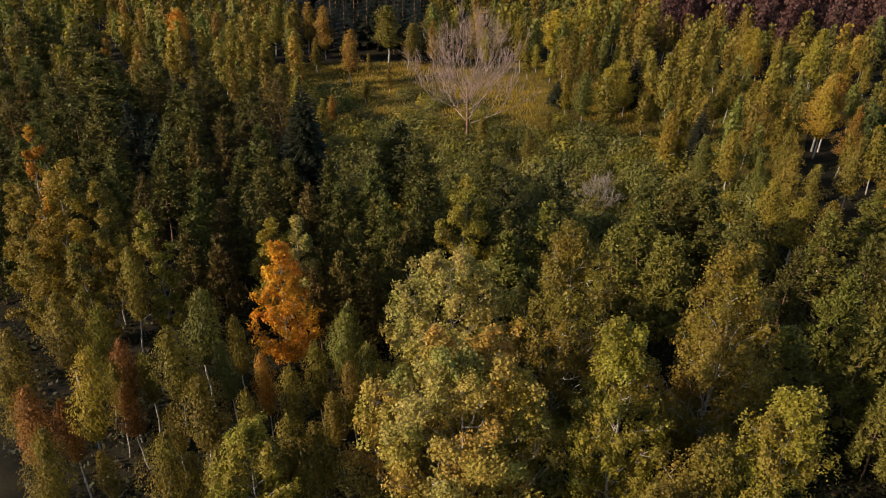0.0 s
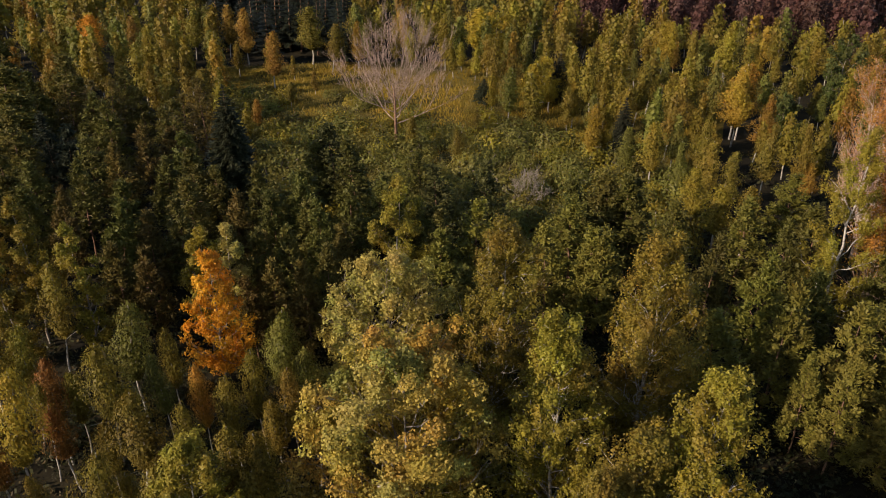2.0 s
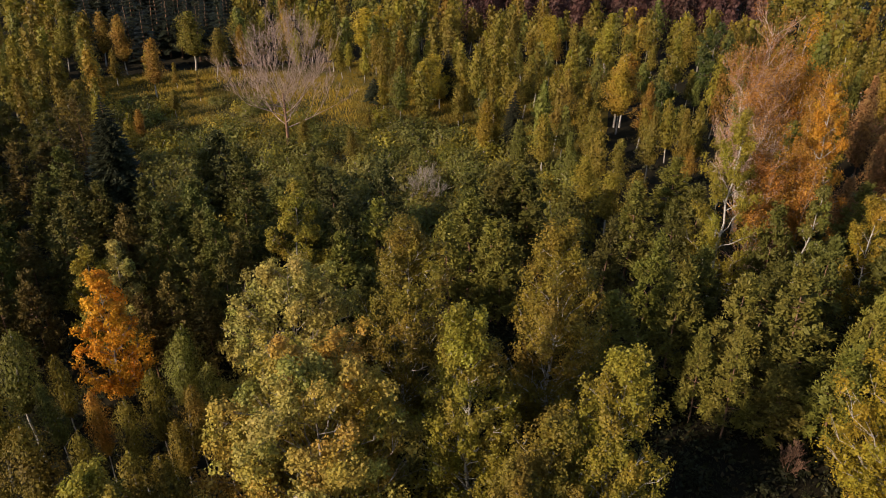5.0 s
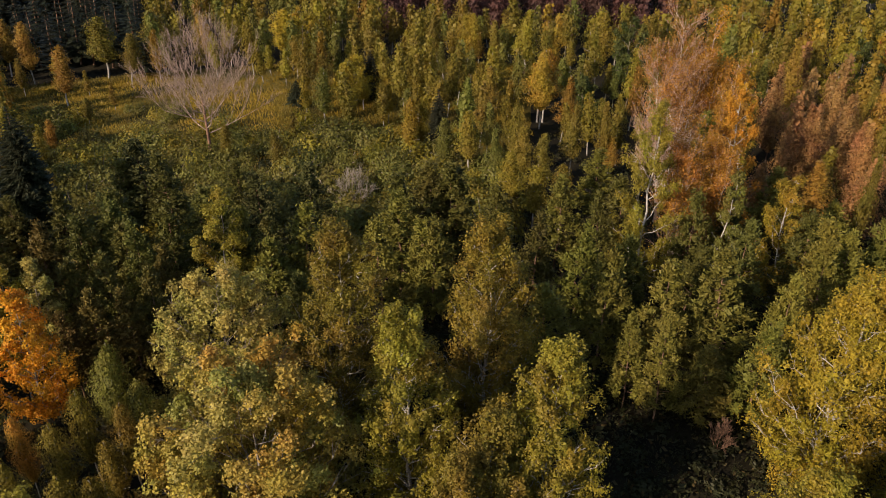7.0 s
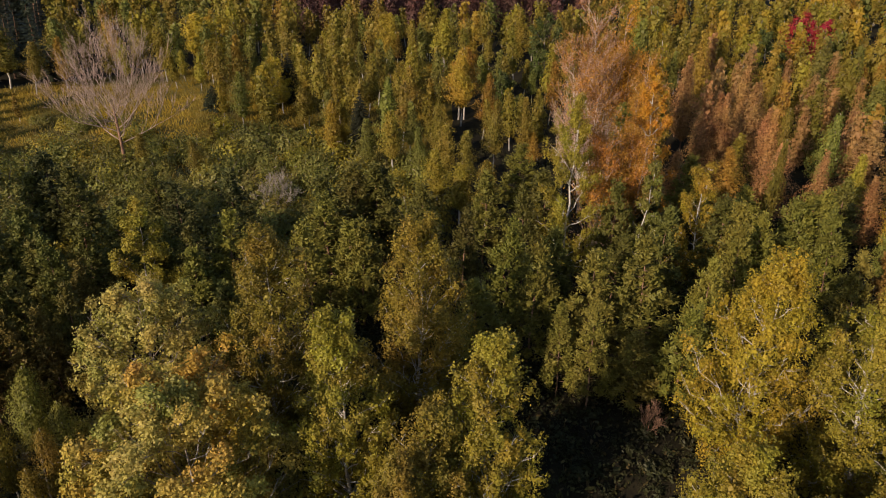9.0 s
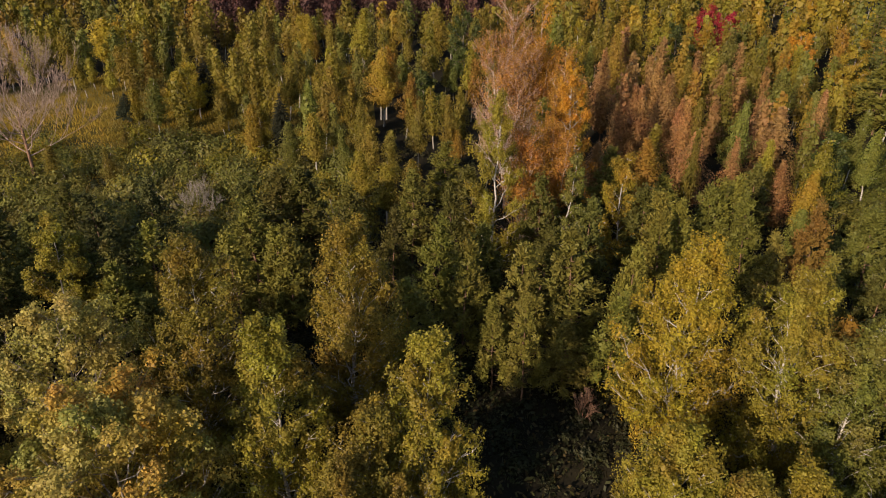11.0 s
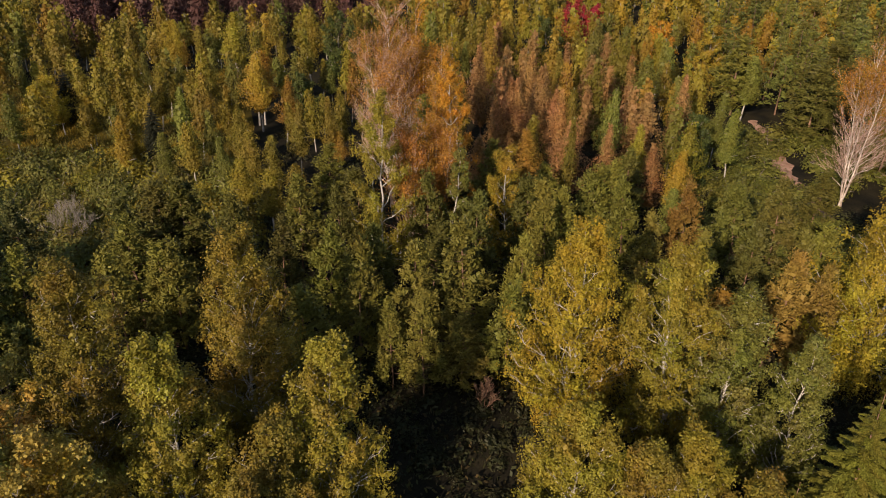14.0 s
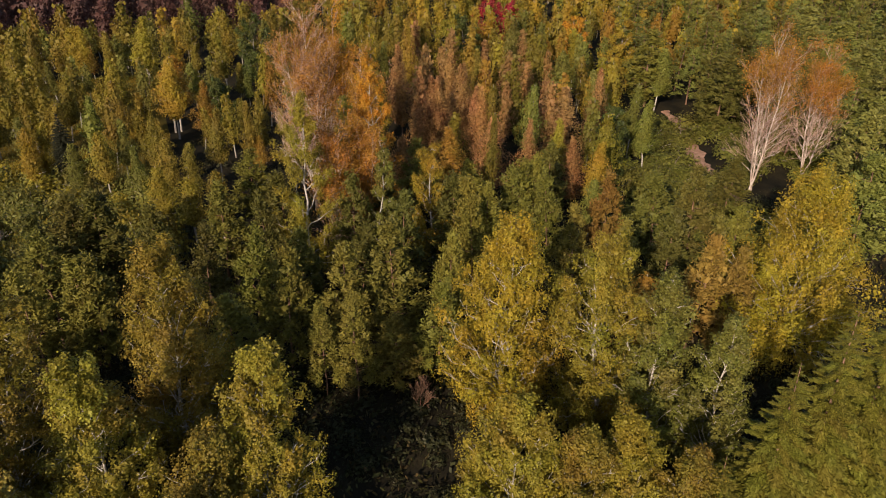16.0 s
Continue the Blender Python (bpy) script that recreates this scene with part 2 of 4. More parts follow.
def small_birch(rng, h, w, low, leaves, size, sides=5, limbs=7, knots=9, profile=birch_profile, lobes=34, slim=0.5, droop=0.8, rough=0.34):
    line = trunk_line(rng, h * 0.97, 0.025, knots)
    wood = [tube(line, np.linspace(0.0085 * h, 0.02, len(line)), sides)]
    for i in range(limbs):
        z = h * (low * 0.8 + (0.9 - low) * (i + 0.5) / limbs)
        r = w * 0.4 * (1 - i / limbs)
        az = i * 2.39996
        base = along_line(line, z)
        wood.append(tube(np.stack([base, base + (math.cos(az) * r * 0.5, math.sin(az) * r * 0.5, r * 0.4), base + (math.cos(az) * r, math.sin(az) * r, r * 0.7)]), [0.03, 0.02, 0.008], 4))
    return joined(wood), feathered(rng, line, h, w, low, profile, leaves, size, lobes, slim, droop, 0.25, rough)


def small_pine(rng, h, w, leaves, size, sides=5, whorls=10, knots=9, limbs=0.4, heart=2.1, per=4):
    """Whorls of upturned boughs, each with a few tufts that thicken towards its tip."""
    line = trunk_line(rng, h * 0.96, 0.02, knots)
    wood = [tube(line, np.linspace(0.0095 * h, 0.015, len(line)), sides)]
    centres, sizes = [], []
    low = 0.18 * h
    for i in range(whorls):
        s = i / (whorls - 1)
        r = w / 2 * min(1.0, 0.78 + 1.1 * s) * (1 - s) ** 0.8 * 1.25 + 0.08
        n = 6 if s < 0.75 else 4
        for j in range(n):
            az = i * 1.1 + j * 2 * math.pi / n + rng.uniform(-0.4, 0.4)
            z = low + s * (h - 0.5 - low) + rng.uniform(-0.04, 0.04) * h
            reach = r * rng.uniform(0.72, 1.1)
            way = np.array([math.cos(az), math.sin(az), 0.0])
            tip = along_line(line, z) + way * reach * 0.82 + (0, 0, reach * 0.3)
            f = w * rng.uniform(0.1, 0.145) * (1.1 - 0.35 * s)
            centres.append(tip)
            sizes.append((f, f, f * 1.25))
            centres.append(along_line(line, z) * 0.45 + tip * 0.55 + rng.normal(size=3) * 0.06 * w)
            sizes.append((f * 0.8, f * 0.8, f * 0.75))
            if rng.uniform() < limbs:
                wood.append(tube(np.stack([along_line(line, z), tip]), [0.035, 0.012], 4))
    for z, f in ((0.9, 0.13), (0.95, 0.1)):
        centres.append(along_line(line, h * z))
        sizes.append((f * w, f * w, 0.055 * h))
    crown_size = (np.array((0, 0, h * 0.5)), np.array((w / 2, w / 2, h * 0.5)))
    return joined(wood), clump_leaves(rng, centres, sizes, leaves, size, 0.38, 0.3, 0.3, 0.7, crown_size, 0.42, 0.72, heart=heart, per=per, bristle=True)


def bough(rng, count, size):
    """A drooping fan of spruce needles one metre long, along x."""
    t = rng.uniform(0.05, 1.0, count) ** 0.8
    side = rng.uniform(-1, 1, count)
    half = 0.27 * (1 - t) ** 0.6 + 0.03
    y = side * half
    z = 0.12 * t - 0.34 * t**2 - 0.25 * np.abs(y) - rng.uniform(0, 0.05, count)
    points = np.column_stack([t, y, z])
    normals = unit(np.column_stack([0.35 * rng.normal(size=count) + 0.25, 0.35 * rng.normal(size=count) + 0.3 * side, np.ones(count)]))
    along = unit(np.column_stack([np.ones(count), side * 1.1, -0.45 * t]))
    return leaf_cards(rng, points, normals, size, 0.38, along)


def spruce_boughs(rng, h, w, step, around):
    """Poses of boughs over a spruce of that height and width."""
    rows = []
    z = h - 0.25
    while z > 0.9:
        s = z / h
        r = max(0.18, w / 2 * (1 - s) ** 0.78 * min(1.0, z / 1.6 + 0.4))
        turn = rng.uniform(0, 6.28)
        n = max(6, int(around * (0.75 + 0.25 * (1 - s))))
        for j in range(n):
            az = turn + j * 2 * math.pi / n + rng.uniform(-0.2, 0.2)
            f = r * rng.uniform(0.82, 1.12)
            rows.append(pose(0, 0, z + rng.uniform(-0.08, 0.08), 0, -14 * s + rng.uniform(-5, 5), math.degrees(az)) @ Matrix.Diagonal((f, f * rng.uniform(0.85, 1.1), f * 0.9, 1)))
        z -= step * (0.55 + 0.45 * (1 - s)) * rng.uniform(0.9, 1.1)
    return rows


def moved(verts, m):
    a = np.array(m)
    return verts @ a[:3, :3].T + a[:3, 3]


def small_spruce(rng, h, w, step, around, count, size):
    fan = bough(rng, count, size)
    line = trunk_line(rng, h, 0.004)
    crown = [(moved(fan[0], m), fan[1]) for m in spruce_boughs(rng, h, w, step, around)]
    top = clump_leaves(rng, [(0, 0, h - 0.2)], [(0.12, 0.12, 0.35)], 30, size * 0.5, 0.4)
    return tube(line, np.linspace(0.014 * h, 0.015, len(line)), 6), joined(crown + [top])


def branch_tree(rng, start, way, length, radius, depth, twist, keep):
    """Branches of a bare tree, forking upwards: adds (depth, line, radii) to keep."""
    k = 5 if depth > 1 else 3
    pts = [np.array(start, float)]
    d = np.array(way, float)
    for i in range(k - 1):
        d = unit(d + rng.normal(size=3) * twist + np.array((0, 0, 0.10)))
        pts.append(pts[-1] + d * length / (k - 1))
    keep.append((depth, np.array(pts), np.linspace(radius, radius * 0.55, k)))
    if depth == 0:
        return
    for j in range(4 if depth > 1 else 5):
        at = rng.uniform(0.3, 1.0) if j else 1.0
        i = min(k - 2, int(at * (k - 1)))
        p = pts[i] + (pts[i + 1] - pts[i]) * (at * (k - 1) - i)
        nd = unit(d + unit(rng.normal(size=3) + (0, 0, 0.3)) * (0.62 if j else 0.2))
        branch_tree(rng, p, nd, length * rng.uniform(0.5, 0.75), max(0.006, radius * rng.uniform(0.38, 0.55)), depth - 1, twist, keep)


# ---- where each tree stands: x, y, height, crown width, colour ----
OAK = [
    (0.7, 30.6, 13, 10.4, "oakgold"),
    (0.3, 40.3, 12.5, 8.4, "oakpale"),
]
BIGBIRCH = [
    (6.9, 38.4, 15, 6, "olive"),
    (15.8, 35.7, 15, 6.4, "brownolive"),
    (9, 29.7, 14.5, 5, "yolive"),
    (15, 25.7, 14, 5, "yolive"),
    (11.9, 25, 11, 5.2, "olive"),
    (8.9, 24.3, 10, 3.8, "olive"),
    (32, 24.3, 15, 6.2, "yellow"),
    (34.6, 18.8, 15, 5.8, "yolive"),
    (35.1, 15.3, 13, 4.5, "green"),
    (35.7, 12.2, 12, 3.5, "green"),
    (24.5, 17.6, 10, 5.9, "yolive"),
    (25.8, 14.2, 9, 4.1, "olive"),
    (51.4, 13.7, 15, 9, "yellow"),
    (-9.3, 27.5, 10, 4, "yolive"),
    (28.4, 12.6, 9, 3.6, "yolive"),
    (29.2, 9.9, 8, 3.6, "olive"),
]
NEARSPRUCE = [
    (33.7, 7.6, 12, 6.6, "sprucelight"),
    (36.4, 6.4, 14.5, 6.6, "sprucelight"),
    (38.8, 5.0, 15.5, 7, "sprucelight"),
    (30.2, 8.9, 7.5, 4.8, "sprucelight"),
]
ORANGETREE = [
    (-10.8, 43.8, 11, 3.9, "orange"),
]
POPLAR = [
    (-12.5, 48.5, 10.5, 3.8, "yolive"),
    (-10.5, 48.8, 10.5, 3.2, "oakpale"),
    (-19.7, 46.4, 12, 3.2, "yolive"),
    (-28.4, 51.3, 13, 7, "gold"),
    (-33.8, 57.6, 14, 2.7, "orangerust"),
    (-32.5, 59, 14, 2.7, "green"),
    (1.6, 52.8, 12, 5.4, "yolive"),
    (-30.7, 50.5, 12, 4.5, "brownolive"),
    (-25.1, 50.6, 12, 3.7, "brownolive"),
    (-28.4, 46.3, 10, 4.3, "brownolive"),
    (-24.3, 44.8, 10, 3.8, "olive"),
]
SPRUCE = [
    (-13.2, 68.4, 14.5, 6.2, "darkspruce"),
    (16.1, 106.6, 4, 3.2, "darkspruce"),
    (27.4, 108, 7, 4, "darkspruce"),
    (30.4, 86.5, 7, 3.6, "darkspruce"),
    (35.3, 88.2, 6, 3, "darkspruce"),
]
BARE = [
    (2.9, 91.5, 14.2, 13.2, "bare"),
]
BARECROWN = [
    (80.6, 28.1, 16.2, 9.6, "rust"),
    (87.5, 25.2, 14.2, 8.2, "rust"),
]
TALLBIRCH = [
    (33.9, 46.6, 17.4, 4.8, "yolive"),
    (43.2, 48.4, 18.4, 4.2, "orangerust"),
    (40.6, 49, 15.2, 2.4, "green"),
    (39.4, 43.6, 12.4, 2.4, "green"),
    (53.3, 59.1, 19, 1.9, "yellow"),
    (43.4, 41.4, 12, 3.9, "gold"),
]
THINBIRCH = [
    (37.3, 46.9, 14.6, 6, "rust"),
    (39.6, 46.4, 13.6, 4.4, "rust"),
    (46.5, 53.6, 17, 4.4, "pinkrust"),
]
TALLBARE = [
    (44, 58.6, 20, 9.4, "pinkrust"),
    (47.6, 58.6, 20, 5.4, "orangerust"),
]
PINE = [
    (43.1, 38.8, 10, 3.8, "pine"),
    (25.1, 37.8, 10, 3.4, "pinelight"),
    (28.8, 36, 10, 3.5, "pinelight"),
    (32.1, 34.1, 11, 4.2, "pinelight"),
    (35.2, 31.8, 10, 2.9, "pinelight"),
    (-62.9, 115.8, 11, 5, "pine"),
    (-60.4, 118, 11, 4.7, "pine"),
    (-53.1, 113.4, 11, 5.3, "pine"),
    (-49.1, 89.1, 11, 4, "pine"),
    (-40.5, 85.5, 12, 7.6, "pine"),
    (-36.7, 95.9, 11, 5.3, "pine"),
    (-30.2, 96.3, 9, 3.6, "pine"),
    (-26.7, 90.6, 8, 3.1, "pine"),
    (-38.8, 90.6, 10, 3.7, "pine"),
    (-44.4, 86.2, 10, 3.9, "pine"),
    (-51.2, 88.4, 10, 4, "pine"),
    (-34.9, 73.7, 11, 4.5, "pine"),
    (-33.3, 78.1, 9, 3, "darkspruce"),
    (-30.3, 74.1, 9, 3.7, "darkspruce"),
    (-31.4, 85.5, 9, 3.9, "pine"),
    (-28.1, 81.9, 9, 3.4, "pine"),
    (-23.5, 87.1, 7, 3, "pine"),
    (-21, 79.1, 7, 3.7, "pinebrown"),
    (-26.8, 71.1, 9, 4.1, "pine"),
]
PINE_B = [
    (-23.9, 69.6, 9, 3.3, "pinebrown"),
    (-23.3, 76.7, 8, 3, "pinebrown"),
    (-19.7, 68.5, 8, 3.5, "pine"),
    (-16.5, 67, 9, 3.9, "pine"),
    (-14.2, 65.7, 8, 2.9, "pine"),
    (-10.3, 62.7, 9, 3.5, "pine"),
    (-5.9, 71.2, 8, 3.1, "pine"),
    (-3.9, 71.4, 10, 4.4, "darkpine"),
    (-1.6, 68.6, 9, 3.7, "pine"),
    (-8.3, 57.7, 9, 3, "pine"),
    (-5.9, 60.2, 9, 3.1, "pine"),
    (-11.8, 59.9, 8, 2.9, "pinebrown"),
    (-20.4, 60.5, 9, 3.4, "pine"),
    (-25.7, 64.3, 9, 3.3, "pine"),
    (-28.2, 59.7, 9, 2.9, "pine"),
    (-25.6, 58.5, 9, 2.8, "pinebrown"),
    (-20.9, 56.3, 9, 3, "pine"),
    (-15.3, 56.4, 9, 3.2, "pine"),
    (-18.1, 56.3, 8, 2.8, "pinebrown"),
    (-2.1, 57.3, 9, 3.2, "pine"),
    (-4, 54.5, 9, 2.9, "pine"),
    (-6, 50.5, 9, 2.9, "pine"),
    (-8.7, 50.4, 9, 2.9, "pine"),
    (-11.6, 53.3, 8, 2.6, "pine"),
]
PINE_C = [
    (-19.3, 51.2, 8, 2.8, "pinebrown"),
    (-16.4, 49.9, 8, 2.5, "pinebrown"),
    (-7.4, 47.5, 8, 2.6, "pinebrown"),
    (-4.9, 46.7, 8, 2.6, "pinebrown"),
    (-9, 47.2, 7, 2.4, "pinebrown"),
    (-3.4, 47.9, 9, 2.6, "pine"),
    (5.8, 61.1, 9, 3.4, "darkpine"),
    (9.7, 62.9, 9, 3.7, "darkpine"),
    (3.4, 54.7, 9, 3.6, "pine"),
    (7.8, 53.9, 9, 3.7, "pinelight"),
    (19.3, 57.5, 10, 4.4, "pine"),
    (16.4, 57.2, 9, 4.1, "pine"),
    (21.5, 56.7, 9, 3.2, "darkpine"),
    (4.9, 50.8, 8, 3.4, "pinelight"),
    (12.9, 50, 9, 3.3, "pinelight"),
    (16.2, 49.1, 9, 3.3, "pinelight"),
    (21, 55.9, 10, 4.7, "pine"),
    (15.5, 53.7, 9, 4.1, "pinelight"),
    (23.6, 52.4, 9, 3.5, "pine"),
    (29.6, 52.9, 9, 3.8, "pinelight"),
    (16.4, 48, 9, 3.8, "pinelight"),
    (31.2, 48.7, 9, 2.8, "pine"),
    (26.5, 43.9, 9, 3.4, "pinelight"),
    (24.6, 46.8, 9, 3, "pine"),
]
PINE_D = [
    (29.2, 41.3, 9, 3.3, "pine"),
    (36.7, 43.9, 10, 3.3, "pine"),
    (41.7, 45.6, 10, 3.3, "darkpine"),
    (37.1, 38.8, 10, 3.5, "pine"),
    (44.1, 36, 10, 3.5, "pinelight"),
    (48, 36.1, 10, 3.2, "pinelight"),
    (50.9, 36.3, 10, 3.5, "pinelight"),
    (39.9, 33.7, 10, 3.1, "pinelight"),
    (33.2, 39.3, 9, 2.9, "pine"),
    (5.3, 53.2, 9, 2.7, "pine"),
    (-6.4, 62.4, 9, 3.8, "pine"),
    (-5, 57.5, 8, 3.6, "pine"),
    (-8.6, 60, 8, 3.4, "pine"),
    (-2.4, 52.2, 8, 2.6, "pinebrown"),
    (-6.4, 51.7, 8, 2.7, "pinebrown"),
    (-8.9, 51.8, 8, 3, "pinebrown"),
    (-4.9, 49, 6, 1.9, "pinebrown"),
    (-8.5, 49.7, 6, 2.3, "pinebrown"),
    (32.2, 30.1, 8, 3.2, "pinelight"),
    (25.5, 34.4, 7, 2.2, "pinelight"),
    (29.4, 31.6, 6, 3.3, "pinelight"),
    (26.6, 32.4, 8, 2.5, "pinelight"),
    (43.8, 36.5, 10, 3.9, "pinelight"),
    (47.9, 35.7, 10, 3.5, "pinelight"),
]
PINE_E = [
    (48.8, 32.6, 10, 3, "pinelight"),
    (46.8, 28.6, 9, 3.1, "pinelight"),
    (52.3, 29.7, 10, 3.3, "amberpine"),
    (56.1, 27.1, 10, 4, "pine"),
    (58.5, 24.7, 10, 3.8, "pine"),
    (49.5, 22.8, 10, 3.6, "pine"),
    (55.6, 19.4, 8.6, 4.2, "pinelight"),
    (53.3, 19.7, 9, 3, "pinelight"),
    (47.1, 24.8, 9, 3, "pinelight"),
    (47.1, 18.7, 10, 3.7, "amberpine"),
    (49, 16.9, 9, 2.8, "amberpine"),
    (95.8, 39.6, 10, 6, "pine"),
    (70.2, 26.6, 7, 3.6, "pine"),
    (99.4, 52.2, 11, 6.4, "pinelight"),
    (101.6, 40.9, 12, 7.5, "pine"),
    (113.7, 38.9, 12, 7.1, "pine"),
    (91.1, 24, 12, 6.8, "pinegreen"),
    (104.2, 25.3, 12, 6.9, "pinegreen"),
    (77.6, 18.1, 12, 5.8, "pinegreen"),
    (68.9, 14.1, 11, 5.2, "pinegreen"),
    (124.3, 39.7, 12, 7.6, "pinegreen"),
    (119.4, 33.2, 12, 7.2, "pinegreen"),
]
PINES = PINE + PINE_B + PINE_C + PINE_D + PINE_E
BIRCH = [
    (-15, 40, 10, 2.8, "green"),
    (-16, 36.8, 10, 2.8, "olive"),
    (-13.5, 32.7, 9, 3, "olive"),
    (-6.3, 38.2, 10, 2.2, "green"),
    (-7.1, 36.7, 9, 2, "olive"),
    (-8.4, 35.3, 8, 2.1, "olive"),
    (-10.3, 36.1, 8, 1.5, "rust"),
    (-10.4, 33.2, 8, 1.8, "olive"),
    (-13.6, 28, 9, 2.6, "olive"),
    (-19.1, 32.7, 11, 2.8, "gold"),
    (-17.8, 34.8, 7, 1.9, "darkrust"),
    (-23.5, 39.4, 10, 3.1, "olive"),
    (-21.4, 38.8, 9, 2, "olive"),
    (-21.6, 31.2, 9, 2.6, "darkrust"),
    (-25.1, 36.6, 9, 2.6, "olive"),
    (-21.4, 44.8, 10, 2.3, "olive"),
    (-5.6, 39, 9, 2.1, "green"),
    (-6.1, 30.4, 8, 2.6, "olive"),
    (-7.8, 30.3, 8, 2.3, "olive"),
    (-4.9, 35.2, 8, 1.9, "olive"),
    (-19.6, 28.2, 9, 2.2, "olive"),
    (-11.3, 28.2, 8, 2.5, "olive"),
    (-12.8, 28.9, 7, 2, "olive"),
    (-6.7, 29, 7, 2.3, "olive"),
]
BIRCH_B = [
    (-9, 29.2, 6, 2.6, "amber"),
    (-19.1, 37.2, 8, 2, "darkrust"),
    (-18.1, 37.5, 7, 1.7, "olive"),
    (-12.8, 37.3, 8, 1.7, "green"),
    (-20.5, 28.6, 6, 1.7, "olive"),
    (-20.1, 32, 8, 2.1, "darkrust"),
    (-23.4, 33.6, 9, 2.5, "olive"),
    (-17.6, 29.9, 6, 1.5, "olive"),
    (-19.4, 35.8, 7, 1.6, "olive"),
    (-15, 33.3, 7, 1.9, "olive"),
    (-12.7, 39.7, 8, 1.8, "olive"),
    (-4.4, 37.4, 8, 2, "green"),
    (-5.7, 33.9, 7, 1.9, "olive"),
    (-3.8, 33.4, 7, 1.9, "olive"),
]
BIRCHES = BIRCH + BIRCH_B
FARBIRCH = [
    (-51.1, 131, 9, 4.2, "amber"),
    (-45.6, 131.3, 9, 4.7, "orangerust"),
    (-37.5, 129.2, 9, 4.2, "amber"),
    (-32.7, 117.9, 10, 4.7, "gold"),
    (-29.9, 135.5, 9, 3.9, "olive"),
    (-25.7, 127.5, 9, 3.2, "olive"),
    (-24.4, 137.3, 9, 3.9, "amber"),
    (-20.2, 130.6, 10, 3.9, "amber"),
    (-14.6, 116.6, 9, 3.8, "amber"),
    (-9.7, 131.1, 10, 5.6, "olive"),
    (-6.2, 126.5, 8, 3.7, "olive"),
    (-1.8, 138.4, 9, 5.9, "olive"),
    (-23.6, 106.9, 6, 2.2, "olive"),
    (-14.7, 96.1, 5, 1.9, "amber"),
    (-11.4, 107.1, 4, 1.8, "olive"),
    (4.5, 88.2, 5, 2.3, "olive"),
    (10.1, 82.3, 5.5, 2, "olive"),
    (22, 99, 8, 4.7, "yellow"),
    (24.8, 102.7, 6, 3.1, "yellow"),
    (19.3, 132.8, 9, 7.2, "yellow"),
    (46.1, 117.2, 10, 4.7, "gold"),
    (46.1, 90.5, 10, 4.7, "amber"),
    (45.2, 88, 10, 4, "gold"),
    (44.3, 70.8, 9, 2.5, "olive"),
]
FARBIRCH_B = [
    (79.6, 43.3, 9.5, 2.2, "green"),
    (76.9, 39.6, 8.5, 3.2, "green"),
    (97.9, 49.9, 9, 4, "green"),
    (41.8, 119.2, 10, 3.1, "olive"),
    (45.8, 115.3, 10, 3.3, "gold"),
    (49.5, 114.3, 9, 2.7, "olive"),
    (53.8, 111.6, 11, 5, "yolive"),
    (46.8, 90.3, 10, 4.4, "orangerust"),
    (64.5, 107.1, 11, 4.8, "yolive"),
    (74.1, 106.8, 10, 4.6, "olive"),
    (41, 71.6, 9, 3, "olive"),
    (35.6, 76, 9, 2.5, "olive"),
    (30.4, 75.7, 8, 3, "yolive"),
    (27.1, 76.3, 7, 2.5, "green"),
    (27, 83, 8, 1.9, "gold"),
    (25, 81.7, 8, 3, "gold"),
    (33.5, 69, 8, 2.8, "olive"),
    (32.1, 71.9, 7, 2.3, "green"),
    (34.8, 66.5, 8, 2.5, "olive"),
    (35, 96.1, 9, 3.4, "olive"),
    (34.5, 88, 8, 2.9, "green"),
    (38.6, 89, 9, 3.3, "olive"),
    (45.3, 82.1, 9, 3.1, "amber"),
    (45.1, 70, 5, 3.1, "amber"),
]
FARBIRCH_C = [
    (31, 65.4, 7, 3.2, "yolive"),
    (31.4, 61, 7, 3.6, "yolive"),
    (32.3, 57.6, 8, 3, "olive"),
    (80.3, 48.8, 10, 3.1, "green"),
    (84.4, 56.6, 10, 4.4, "green"),
    (65.9, 48.2, 11, 3, "green"),
    (89.8, 65.3, 10, 4, "olive"),
    (62.9, 51.3, 11, 2.4, "olive"),
    (55.4, 45.1, 11, 2, "olive"),
    (63.4, 42.9, 9, 2.9, "yolive"),
]
FARBIRCHES = FARBIRCH + FARBIRCH_B + FARBIRCH_C
LARCH = [
    (66.2, 68.6, 12, 3, "russet"),
    (68.7, 67.7, 12, 3, "russet"),
    (71.7, 66.5, 11, 3, "russet"),
    (70.7, 63, 10, 3.2, "russet"),
    (66.4, 57, 9, 3, "russet"),
    (60.2, 59.4, 9, 2.7, "russet"),
    (61.8, 58.3, 11, 2.9, "russet"),
    (77.2, 65.6, 10, 3, "olive"),
    (77.7, 78.4, 12, 3.4, "amber"),
    (62.3, 58.2, 11, 2.9, "russet"),
    (67.8, 59.7, 11, 3.4, "russet"),
    (62, 52.1, 11, 2.7, "russet"),
    (77, 46.8, 11, 2.6, "russet"),
    (61.5, 44.8, 9, 2.3, "russet"),
    (62.9, 40, 8, 2.6, "russet"),
]
